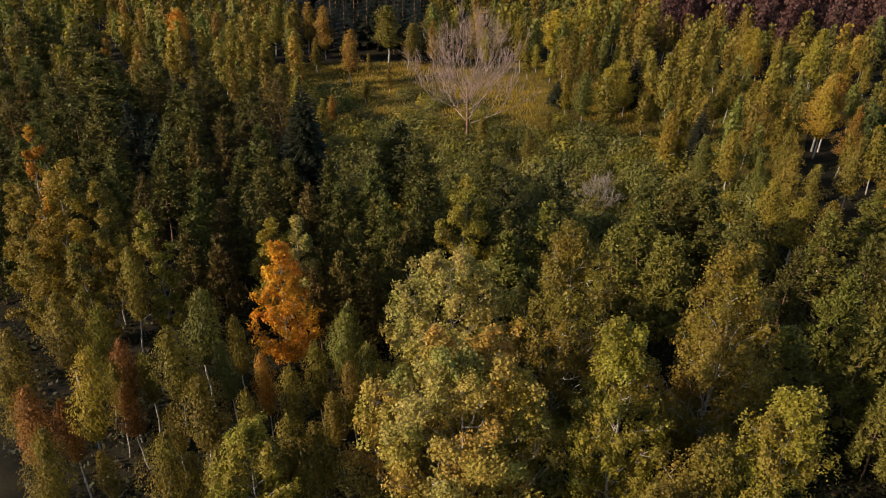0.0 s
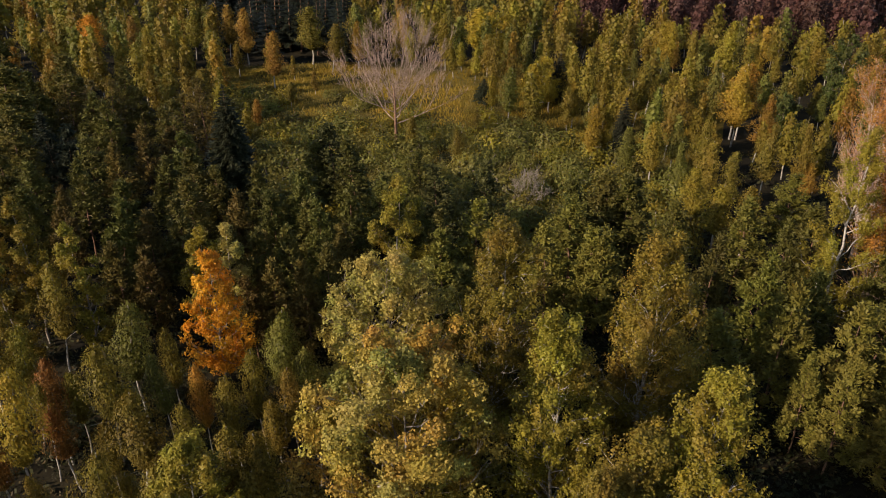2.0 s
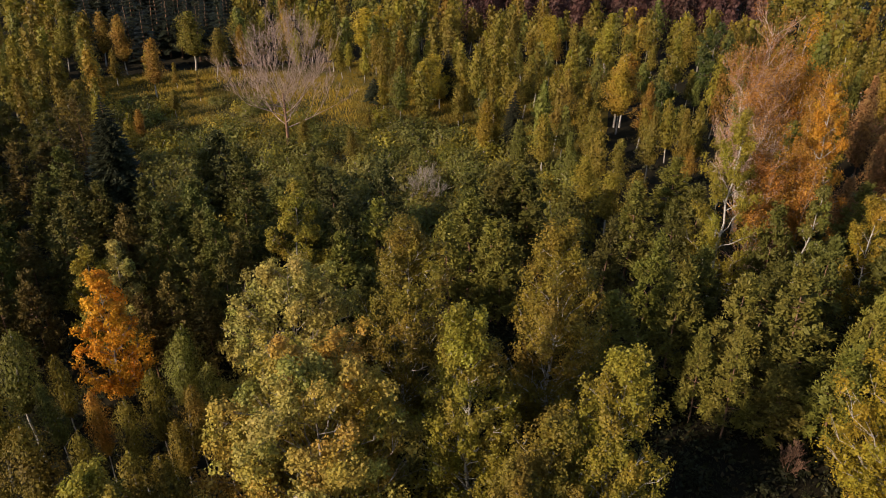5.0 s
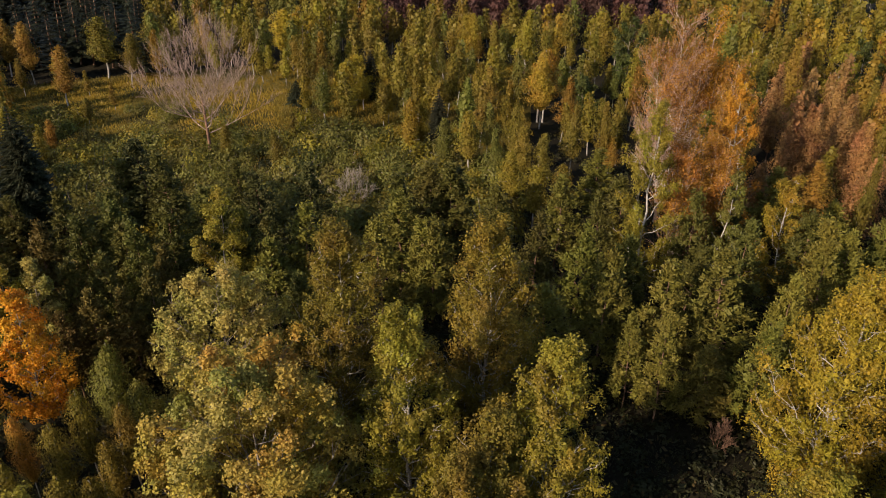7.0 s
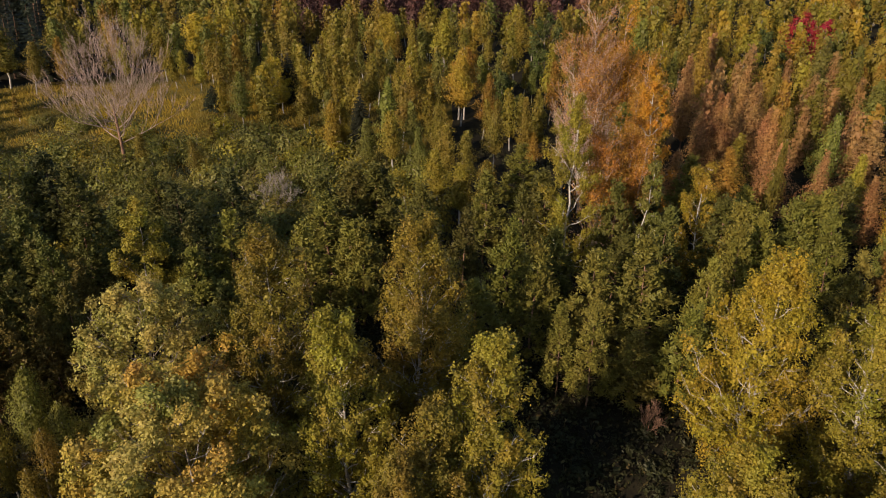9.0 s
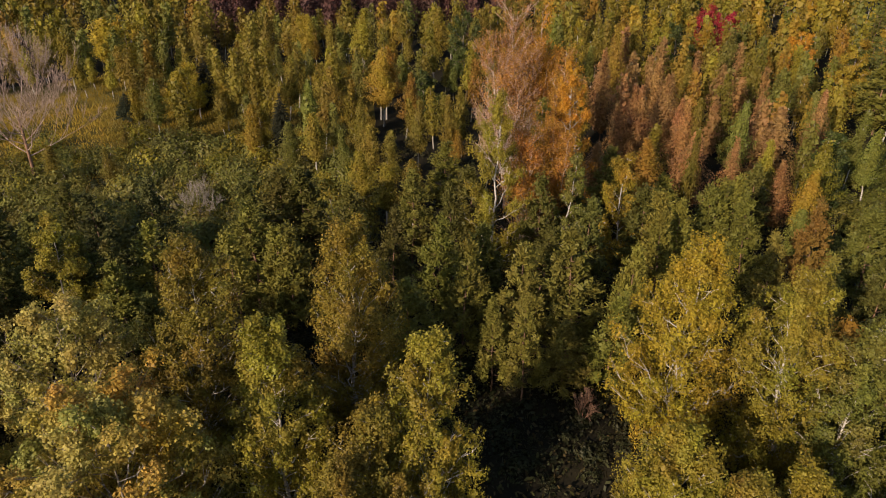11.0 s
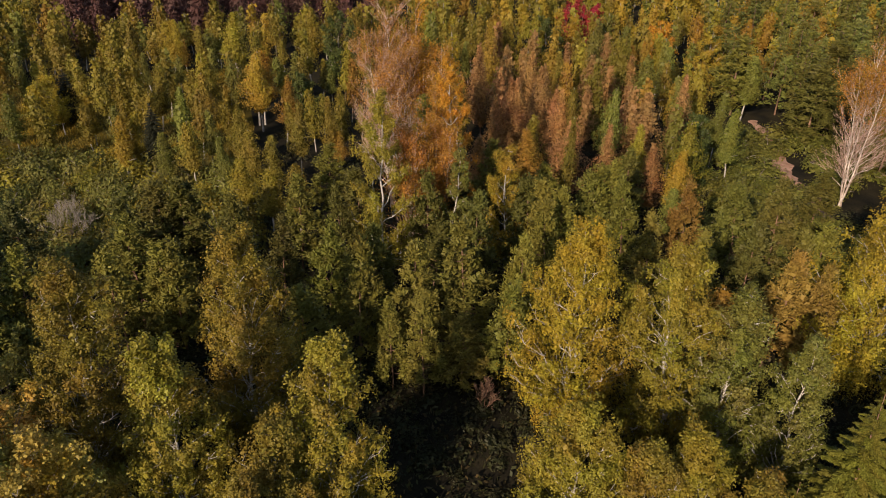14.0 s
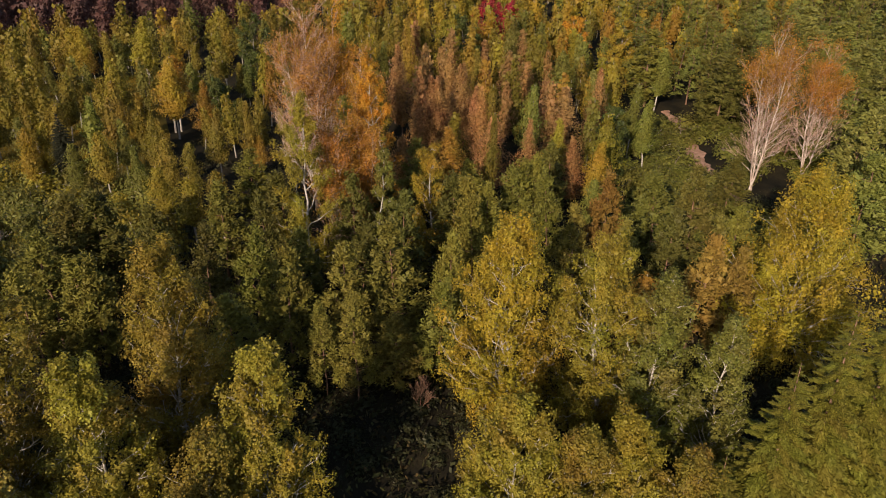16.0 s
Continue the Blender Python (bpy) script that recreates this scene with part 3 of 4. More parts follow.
MAPLE = [
    (94.3, 83.5, 9, 6.7, "darkgreen"),
    (87.3, 80.6, 10, 6.3, "yolive"),
    (113.9, 93.7, 8, 7.5, "red"),
    (115.3, 89.9, 8, 5.5, "red"),
    (103.7, 68, 10, 5.3, "orangerust"),
    (107.2, 61.6, 10, 5.2, "gold"),
    (65.2, 99.2, 11, 6.2, "darkgreen"),
    (24.8, 107.5, 6.5, 6.4, "yellow"),
    (21.5, 131, 9, 8, "yellow"),
    (50.6, 86.8, 7, 4.3, "darkgreen"),
    (70.7, 40.8, 9, 3.6, "darkgreen"),
]
DEADTREE = [
    (15.5, 70.3, 4, 4.5, "bare"),
]
DEADPINE = [
    (28.5, 28.3, 2.5, 2.1, "bare"),
]


# ---- the large trees close by: trunk, limbs with their foliage ----
def large_tree(name, label, x, y, h, w, hue, seed, bark, profile, low, limbs, leaves, size, hang, forks=3, group="", bulk=0.085, per=4, core=0.12):
    """A trunk, ascending limbs, and along the outer half of each limb a plume of leafy clumps."""
    rng = np.random.default_rng(seed)
    tree = root(name, x, y, label, "tree", group, rng.uniform(0, 360))
    line = trunk_line(rng, h * 0.95, 0.03, 11)
    part("trunk", mesh("trunk", *tube(line, np.linspace(0.0085 * h, 0.013, 11), 9), bark, smooth=True), tree)
    share = max(60, int(leaves / limbs))
    crown = (np.array((0, 0, h * (1 + low) / 2)), np.array((w / 2, w / 2, h * (1 - low) / 2)))
    for i in range(limbs):
        s = ((i + rng.uniform(0.1, 0.9)) / limbs) ** 1.2
        az = i * 2.39996 + rng.uniform(-0.45, 0.45)
        r = max(0.08 * w, float(profile(np.array(s))) * w / 2 * rng.uniform(0.76, 1.1))
        tip_z = low * h + s * (h * 0.97 - low * h)
        from_z = max(0.12 * h, tip_z - r * rng.uniform(0.7, 1.25))
        start = along_line(line, from_z)
        bough_line = limb_line(rng, start, az, r * 0.88, tip_z - from_z, 6)
        stem, shoots = tube(bough_line, np.linspace(0.0032 * h * (1.15 - 0.6 * s), 0.009, 6), 6), []
        centres, radii = [], []
        for j in range(forks):
            at = 0.42 + 0.6 * (j + 0.5) / forks
            f = (bulk * w * (1.1 - 0.35 * s) + 0.08) * rng.uniform(0.7, 1.25)
            c = start + (bough_line[-1] - start) * at + rng.normal(size=3) * f * 0.55
            centres.append(c)
            radii.append((f, f, f * (1.3 if hang else 0.85)))
            p = bough_line[min(5, int(at * 5))]
            shoots.append((min(5, int(at * 5)), tube(np.stack([p, (p + c) / 2 + rng.normal(size=3) * 0.08, c + (c - p) * 0.25]), [0.022, 0.013, 0.006], 4)))
        limb = part("limb", mesh("limb", *grafted(stem, 6, shoots), bark), tree)
        if hang:
            sprays = [clump_leaves(rng, centres, radii, int(share * 0.45), size, 0.6, 0.35, 0.25, 0.7, crown, core, 0.75, heart=1.8, per=per), hanging_leaves(rng, centres, radii, max(6, int(share * 0.55) // 8), 8, hang, size * 0.95, crown=crown)]
        else:
            sprays = [clump_leaves(rng, centres, radii, share, size, 0.72, 0.5, 0.35, 0.6, crown, core, 0.6, heart=1.6, per=per)]
        part("foliage", mesh("foliage", *joined(sprays), LEAF), limb, colour=tinted(rng, TURNING[int(rng.integers(len(TURNING)))] if hue == "oakgold" else hue, 0.12))
    return tree


WORDS = {"olive": "olive-green", "yolive": "yellow-green", "green": "green", "amber": "amber", "gold": "golden-green", "yellow": "yellow", "orange": "bright orange",
         "orangerust": "orange", "rust": "rusty", "darkrust": "dark rusty", "pinkrust": "pinkish rust", "russet": "russet", "red": "crimson", "oakpale": "pale green",
         "oakgold": "green and gold", "pine": "dark green", "pinelight": "green", "darkpine": "very dark green", "pinebrown": "brownish green", "amberpine": "brown-tinged", "pinegreen": "bluish green", "darkgreen": "deep green", "brownolive": "brownish olive", "darkspruce": "blackish green", "sprucelight": "sunlit olive", "bare": "bare"}
for i, (x, y, h, w, hue) in enumerate(OAK):
    large_tree("broadleaf_tree", f"broad rounded tree with dense {WORDS[hue]} leaves", x, y, h, w * 1.22, hue, 100 + i, GREY_BARK, dome_profile, 0.18, 90, 76000 if i == 0 else 42000, 0.148, 0.0, 5, bulk=0.047, per=3, core=0.2)
for i, (x, y, h, w, hue) in enumerate(BIGBIRCH):
    w *= 1.6
    large_tree("large_birch", f"tall birch with hanging {WORDS[hue]} autumn leaves", x, y, h, w, hue, 200 + i, BIRCH_BARK, full_profile, 0.1, 64, int(4800 * w), 0.132, 0.09 * w, 6, "large birches", 0.05, 4, 0.3)
for i, (x, y, h, w, hue) in enumerate(ORANGETREE):
    large_tree("orange_tree", "slim tree with bright orange autumn leaves", x, y, h, w * 1.3, hue, 300 + i, GREY_BARK, birch_profile, 0.2, 40, 16000, 0.13, 0.0, 5, bulk=0.07)
for i, (x, y, h, w, hue) in enumerate(POPLAR):
    large_tree("poplar", f"upright poplar with {WORDS[hue]} leaves", x, y, h, w * 1.15, hue, 330 + i, GREY_BARK, birch_profile, 0.25, 20, int(2600 * w), 0.14, 0.0, 5, "poplars", 0.075, core=0.25)
for i, (x, y, h, w, hue) in enumerate(TALLBIRCH):
    large_tree("tall_birch", f"tall birch in a clump with {WORDS[hue]} leaves and pale trunk", x, y, h, w * 1.5, hue, 360 + i, BIRCH_BARK, full_profile, 0.15, 30, int(4600 * w), 0.135, 0.1 * w, 6, "birch clump", 0.055, core=0.28)
for i, (x, y, h, w, hue) in enumerate(MAPLE):
    large_tree("maple", f"spreading maple with {WORDS[hue]} leaves", x, y, h, w, hue, 400 + i, GREY_BARK, round_profile, 0.15, 24, 8000, 0.22, 0.0, 4, "maples", 0.085, core=0.25)


# ---- spruces ----
FANS = [mesh("bough", *bough(np.random.default_rng(20 + k), 260, 0.12), NEEDLE) for k in range(3)]
for i, (x, y, h, w, hue) in enumerate(NEARSPRUCE):
    rng = np.random.default_rng(500 + i)
    tree = root("spruce", x, y, "tall spruce with layered sunlit olive-green boughs", "tree", "spruces")
    part("trunk", mesh("trunk", *tube(trunk_line(rng, h, 0.004), np.linspace(0.011 * h, 0.012, 9), 8), PINE_BARK, smooth=True), tree)
    for m in spruce_boughs(rng, h, w, 0.88, 10):
        ob = part("bough", FANS[int(rng.integers(3))], tree, colour=tinted(rng, hue, 0.15))
        ob.matrix_basis = m
for i, (x, y, h, w, hue) in enumerate(SPRUCE):
    rng = np.random.default_rng(520 + i)
    tree = root("spruce", x, y, "dark blackish green spruce in the open wood", "tree", "spruces")
    wood, crown = small_spruce(rng, h, w * 1.25, 0.5, 12, 60, 0.3)
    part("trunk", mesh("trunk", *wood, PINE_BARK), tree)
    part("crown", mesh("crown", *crown, NEEDLE), tree, colour=tinted(rng, hue))


# ---- bare trees ----
def bare_tree(x, y, h, w, seed, label, depth, bark, narrow=False):
    """A leafless tree: a vase of limbs, or a narrow fan about a long trunk."""
    rng = np.random.default_rng(seed)
    tree = root("bare_tree", x, y, label, "tree", "bare trees", 0)
    line = trunk_line(rng, h * (0.8 if narrow else 0.5), 0.012, 7)
    thick = 0.009 if narrow else 0.015
    # a vase's trunk takes darker bark than its limbs: shade put into colour
    part("trunk", mesh("trunk", *tube(line, np.linspace(thick * h, (0.15 if narrow else 0.6) * thick * h, 7), 9), bark if narrow else PINE_BARK, smooth=True), tree)
    limbs = 12 if narrow else 13
    for i in range(limbs):
        s = i / (limbs - 1)
        az = i * 2.39996
        if narrow:
            start = along_line(line, h * (0.10 + 0.66 * s))
            way = unit(np.array([math.cos(az) * 0.75, math.sin(az) * 0.75, 1.0]))
            length, radius = w * (0.42 - 0.16 * s), 0.004 * h * (1 - 0.5 * s)
        else:
            start = along_line(line, h * (0.19 + 0.3 * s))
            lean = 1.75 - 1.3 * s
            way = unit(np.array([math.cos(az) * lean, math.sin(az) * lean, 0.62]))
            length, radius = w * 0.36, 0.0052 * h * (1 - 0.3 * s)
        keep = []
        branch_tree(rng, start, way, length, radius, depth, 0.12, keep)
        limb = part("limb", mesh("limb", *joined([tube(l, r, 5) for d, l, r in keep if d >= depth - 1]), bark), tree)
        tagged(part("twig_spray", mesh("twig_spray", *joined([tube(l, np.maximum(r, 0.009), 3) for d, l, r in keep if d < depth - 1]), bark), limb), kind="stuff")
    return tree


for i, (x, y, h, w, hue) in enumerate(BARE):
    bare_tree(x, y, h, w, 610 + i, "leafless spreading tree with pale pinkish branches", 4, MAUVE_BARK)


def fan_tree(x, y, h, w, seed, label, stems, fringe, bark, twig_bark, hue, leaves, size=0.2, depth=2):
    """Several slender stems that part near the ground, each with ascending side branches, and leaves left at the top."""
    rng = np.random.default_rng(seed)
    tree = root("bare_tree", x, y, label, "tree", "bare trees", rng.uniform(0, 360))
    part("trunk", mesh("trunk", *tube(np.array([(0, 0, -0.4), (0, 0, 0.3), (0.02, 0, 0.9)]), [0.014 * h, 0.011 * h, 0.009 * h], 9), bark, smooth=True), tree)
    for i in range(stems):
        az = i * 2.39996 + rng.uniform(-0.3, 0.3)
        lean = 0.0 if i == 0 else rng.uniform(0.08, 0.3) * w
        tall = h * (1.0 if i == 0 else rng.uniform(0.72, 0.95))
        k = 12
        u = np.linspace(0, 1, k)
        axis = np.column_stack([np.cos(az) * lean * u**0.85, np.sin(az) * lean * u**0.85, 0.2 + (tall - 0.2) * u])
        axis[1:, :2] += np.cumsum(rng.normal(size=(k - 1, 2)) * 0.05, 0)
        stem, shoots, twigs, tips = tube(axis, np.linspace(0.0062 * h, 0.012, k), 6), [], [], []
        for j in range(20):
            v = 0.1 + 0.88 * (j + rng.uniform()) / 20
            start = np.array([np.interp(v, u, axis[:, c]) for c in range(3)])
            out = rng.uniform(0, 2 * math.pi)
            keep = []
            way = unit(np.array([math.cos(out) * 0.85, math.sin(out) * 0.85, 0.95]))
            branch_tree(rng, start, way, w * rng.uniform(0.2, 0.34) * (1.06 - v * 0.5), 0.0026 * h * (1.1 - 0.6 * v), depth, 0.13, keep)
            shoots += [(int(v * (k - 1)), tube(l, r, 4)) for d, l, r in keep if d == depth]
            twigs += [tube(l, np.maximum(r, 0.009), 3) for d, l, r in keep if d < depth]
            tips += [l[-1] for d, l, r in keep if d < 2]
        limb = part("limb", mesh("limb", *grafted(stem, 6, shoots), bark), tree)
        tagged(part("twig_spray", mesh("twig_spray", *joined(twigs), twig_bark), limb), kind="stuff")
        tips = np.array(tips)
        tips = tips[tips[:, 2] > h * (fringe + rng.normal(size=len(tips)) * 0.07)]
        if len(tips):
            n = leaves // stems
            pts = tips[rng.integers(0, len(tips), n)] + rng.normal(size=(n, 3)) * 0.3
            out = unit(pts - (0, 0, h * 0.6)) * 0.5
            part("foliage", mesh("foliage", *leaf_cards(rng, pts, unit(0.6 * rng.normal(size=(n, 3)) + out + (0, 0, 0.3)), size), LEAF), limb, colour=tinted(rng, hue))
    return tree


for i, (x, y, h, w, hue) in enumerate(BARECROWN):
    fan_tree(x, y, h, w, 640 + i, "mostly bare pale tree with rusty leaves at the top", 5 - i, 0.66, PALE_BARK, PINK_BARK, hue, 12000, 0.15)
for i, (x, y, h, w, hue) in enumerate(TALLBARE):
    fan_tree(x, y, h, w, 660 + i, "tall thinning birch with rosy twigs and orange top", 6, (0.6, 0.5)[i], PALE_BARK, PINK_BARK, hue, (15000, 18000)[i], 0.155, 3 - i)
for i, (x, y, h, w, hue) in enumerate(THINBIRCH):
    fan_tree(x, y, h, w, 670 + i, "thinning birch with rusty leaves above pale bare stems", 5, 0.45, PALE_BARK, PINK_BARK, hue, 16000, 0.14)
for i, (x, y, h, w, hue) in enumerate(DEADPINE):
    bare_tree(x, y, h, w, 690 + i, "dead brown pine with bare branches in deep shade", 3, PINE_BARK, True)
for i, (x, y, h, w, hue) in enumerate(DEADTREE):
    bare_tree(x, y, h, w, 680 + i, "small dead grey tree with bare branches", 3, GREY_BARK)


# ---- smaller trees: a few forms, many copies ----
def forms(name, kind, count, seed):
    """Named hidden forms of a kind: (trunk mesh, crown mesh)."""
    made = []
    for k in range(count):
        rng = np.random.default_rng(seed + k)
        if kind == "birch":
            wood, crown = small_birch(rng, 10, 3.7, 0.45, 4200, 0.11, 6, profile=mop_profile, lobes=26, rough=0.5)
            bark, leaf = BIRCH_BARK, LEAF
        elif kind == "farbirch":
            wood, crown = small_birch(rng, 10, 3.8, 0.3, 3500, 0.162, 5, 4, 6, (spire_profile, birch_profile, mop_profile)[k % 3], 20, rough=0.62)
            bark, leaf = BIRCH_BARK, LEAF
        elif kind == "larch":
            wood, crown = small_birch(rng, 10, 4.2, 0.14, 3800, 0.15, 5, 3, 6, spire_profile, 36, droop=0, rough=0.45)
            bark, leaf = PINE_BARK, LEAF
        else:
            wood, crown = small_pine(rng, 10, 3.4, 3800, 0.23, knots=6, heart=1.9)
            bark, leaf = PINE_BARK, NEEDLE
        made.append((mesh("trunk", *wood, bark), mesh("crown", *crown, leaf)))
    return made


FORMS = {"birch": forms("birch", "birch", 6, 700), "farbirch": forms("birch", "farbirch", 6, 720), "larch": forms("larch", "larch", 4, 740), "pine": forms("pine", "pine", 7, 760)}


def plant(kind, name, label, category, group, x, y, h, w, hue, rng):
    wood, crown = FORMS[kind][int(rng.integers(len(FORMS[kind])))]
    tree = root(name, x, y, label, category, group)
    slim = 3.05 if kind == "pine" else 2.6
    tree.matrix_basis = pose(x, y, 0, rng.uniform(-4, 4), rng.uniform(-4, 4), rng.uniform(0, 360)) @ Matrix.Diagonal((w / slim, w / slim, h / 10, 1))
    part("trunk", wood, tree)
    part("crown", crown, tree, colour=tinted(rng, hue, 0.2))
    return tree


rng = np.random.default_rng(5)
for x, y, h, w, hue in BIRCHES:
    plant("birch", "young_birch", f"slender young birch with {WORDS[hue]} leaves and white trunk", "tree", "young birches", x, y, h, w, hue, rng)
for x, y, h, w, hue in FARBIRCHES:
    plant("farbirch", "birch", f"birch with {WORDS[hue]} leaves and white trunk", "tree", "birches", x, y, h, w, hue, rng)
for x, y, h, w, hue in LARCH:
    plant("larch", "larch", f"narrow larch with {WORDS[hue]} autumn needles", "tree", "larches", x, y, h, w, hue, rng)
for x, y, h, w, hue in PINES:
    plant("pine", "young_pine", f"bushy young pine with {WORDS[hue]} needles", "tree", "young pines", x, y, h, w, hue, rng)

# ---- the wood between them ----
TAKEN = np.array([(x, y, w) for x, y, h, w, hue in OAK + BIGBIRCH + NEARSPRUCE + ORANGETREE + POPLAR + SPRUCE + BARE + BARECROWN + TALLBARE + THINBIRCH + DEADTREE + DEADPINE + TALLBIRCH + PINES + BIRCHES + FARBIRCHES + LARCH + MAPLE])
PATH = np.array([(99.5, 48.6), (95.6, 44.8), (92.3, 42.2), (88.0, 38.9), (84.6, 36.0), (81.5, 32.9), (78.7, 30.0), (76.4, 27.6)])


def wood_kind(az, d, u, v):
    """What grows at a bearing and distance: (form, hue, height, width) or None. u, v: random numbers."""
    if 30 < az < 46 and d < 47 or 36 < az < 38.5 and 58 < d < 63 or 66.5 < az < 76.5 and 62 < d < 90 or 60.5 < az < 70 and 68 < d < 108:
        return None
    if -10 < az < 27 and (61 if az > 9 else 71) < d < 79:
        return None
    if -10 < az < max(8.5, 27 - (d - 79) * 0.9) and 79 <= d < 126 - max(0, az) * 0.6:
        return ("farbirch", "olive" if u < 0.6 else "yolive", 3.5 + 3.5 * u, 1.6 + u) if v < 0.24 and (d < 96 or d > 112) and not -3 < az < 5 else None
    # blackish spruces added here in place of a wood lying in shadow
    if -11 < az < -1 and d > 128:
        return ("spruce", "darkspruce", 9 + 3 * u, 4.6) if u < 0.85 else None
    if az < -4 and d < 46:
        return ("birch", "olive" if v < 0.6 else ("darkrust" if v < 0.75 else "green"), 6 + 2.5 * u, 2.0 + u) if d > 26 and u < 0.38 else None
    if d < 36:
        return None
    if az < -5 and d < 118 - (az + 30) * 1.2:
        return ("pine", "pine" if v < 0.7 else "pinebrown", 7.5 + 2 * u, 3.4 + 0.9 * v)
    if d < 72 and az < 57:
        return ("pine", "pine" if v < 0.5 else "pinelight", 7 + 1.5 * u, 3.4 + 0.9 * v)
    if az > 60 and v < 0.35 + (az - 60) * 0.04:
        return ("pine", ("pinegreen" if u < 0.6 else "pinelight") if d > 80 else ("amberpine" if u < 0.4 else "pinelight"), 8 + 3 * u, 4.0 + v)
    if 43 < az < 57 and 72 < d < 118:
        return ("larch", "russet" if v < 0.6 else "amber" if v < 0.76 else "yolive" if v < 0.84 else "olive", 7 + 4 * u, 3.2 + 1.0 * u)
    if 15 < az < 36 and d > 150:
        return ("larch", "brownwood", 9 + 3 * u, 3.6 + u)
    if az > 44:
        v = min(0.999, v + 0.25)
    hue = "olive" if v < 0.58 else "green" if v < 0.76 else "yolive" if v < 0.92 else "amber" if v < 0.97 else "gold"
    return ("farbirch", hue, 4.6 + 5.4 * u, 2.2 + 1.8 * u)


rng = np.random.default_rng(9)
far_trees = []
NEAR_STEP, FAR_STEP = 5.5, 4.5
spots = []
for step, inner, outer in ((NEAR_STEP, 24, 80), (FAR_STEP, 80, 215)):
    for i in range(-80, 84):
        for j in range(3, 84):
            x, y = (i + 0.5 * (j % 2)) * step + rng.uniform(-0.37, 0.37) * step, (j * 0.9 + rng.uniform(-0.37, 0.37)) * step
            if inner <= math.hypot(x, y) < outer:
                spots.append((x, y))
for x, y in spots:
    u, v, keep = rng.uniform(size=3)
    d, az = math.hypot(x, y), math.degrees(math.atan2(x, y))
    if d < 24 or az < -36 or az > 83:
        continue
    if d > 150 and keep < 0.25:
        continue
    if np.any(np.hypot(TAKEN[:, 0] - x, TAKEN[:, 1] - y) < 0.45 * np.minimum(TAKEN[:, 2], 6.0) + (2.3 if d < 84 else 1.5)):
        continue
    if np.min(np.hypot(PATH[:, 0] - x, PATH[:, 1] - y)) < 3.2:
        continue
    grown = wood_kind(az, d, u, v)
    if grown is None:
        continue
    kind, hue, h, w = grown
    if d < 84 and kind != "spruce":
        name, label, group = {"pine": ("young_pine", f"bushy young pine with {WORDS.get(hue, 'green')} needles", "young pines"),
                              "birch": ("young_birch", f"slender young birch with {WORDS.get(hue, 'olive')} leaves and white trunk", "young birches"),
                              "farbirch": ("birch", f"birch with {WORDS.get(hue, 'olive')} leaves and white trunk", "birches"),
                              "larch": ("larch", f"narrow larch with {WORDS.get(hue, 'russet')} autumn needles", "larches")}[kind]
        plant(kind, name, label, "tree", group, x, y, h, w, hue, rng)
    else:
        far_trees.append((kind, hue, x, y, h, w))

# ---- far woods, too many to count ----
for kind, name, label, bark in (("farbirch", "birch_wood", "dense far birch wood in olive, green and gold", BIRCH_BARK), ("pine", "pine_wood", "dense far wood of dark green pines", PINE_BARK),
                                ("larch", "larch_wood", "far wood of russet larches and bare brown trees", PINE_BARK), ("spruce", "spruce_wood", "far blackish spruces added for the deep shade beyond the clearing", PINE_BARK)):
    r = np.random.default_rng(44)
    plans = []
    for leaves, size in ((1250, 0.23), (560, 0.34), (180, 0.6)):
        plans.append([])
        for k in range(5):
            if kind == "pine":
                plans[-1].append(small_pine(r, 10, 3.3, leaves, size, 4, 7, 3, 0, 1.6, 3))
            elif kind == "spruce":
                plans[-1].append(small_spruce(r, 10, 3.6, 1.0, 7, 8 if leaves > 100 else 3, size * 2.2))
            else:
                plans[-1].append(small_birch(r, 10, 3.8, 0.27 if kind == "farbirch" else 0.1, leaves, size, 4, 0, 4, (spire_profile, birch_profile, mop_profile)[k % 3], 16, rough=0.6))
    woods, crowns, tints = [], [], []
    for k, hue, x, y, h, w in far_trees:
        if k != kind:
            continue
        d = math.hypot(x, y)
        wood, crown = plans[0 if d < 128 else 1 if d < 165 else 2][int(r.integers(5))]
        m = pose(x, y, 0, r.uniform(-4, 4), r.uniform(-4, 4), r.uniform(0, 360)) @ Matrix.Diagonal((w / 3, w / 3, h / 10, 1))
        woods.append((moved(wood[0], m), wood[1]))
        crowns.append((moved(crown[0], m), crown[1]))
        tints.append(np.tile(tinted(r, hue, 0.2), (len(crown[0]), 1)))
    mass = tagged(new(name, mesh(name, *joined(crowns), LEAF_MASS, np.concatenate(tints))), label, "woodland", kind="stuff")
    tagged(part("trunks", mesh("trunks", *joined(woods), bark), mass), kind="stuff")

# ---- ground ----
rings = np.concatenate([np.linspace(0, 140, 71), np.geomspace(145, 4500, 40)])
seg = 160
ang = np.arange(seg) * 2 * np.pi / seg
gx, gy = np.outer(rings, np.sin(ang)), np.outer(rings, np.cos(ang))
gz = -0.08 + 0.10 * np.exp(-rings[:, None] / 60) * np.sin(gx * 0.31 + 1.3 * np.sin(gy * 0.17)) * np.sin(gy * 0.27) - 0.06
gi, gj = np.meshgrid(np.arange(len(rings) - 1), np.arange(seg), indexing="ij")
gq = np.stack([gi * seg + gj, (gi + 1) * seg + gj, (gi + 1) * seg + (gj + 1) % seg, gi * seg + (gj + 1) % seg], -1).reshape(-1, 4)
gq = gq[:, ::-1]
tagged(new("ground", mesh("ground", np.stack([gx, gy, gz], -1).reshape(-1, 3), gq, GROUND, smooth=True)), "forest floor of litter and moss, darkened for the shade of the trees", "ground", kind="structure")


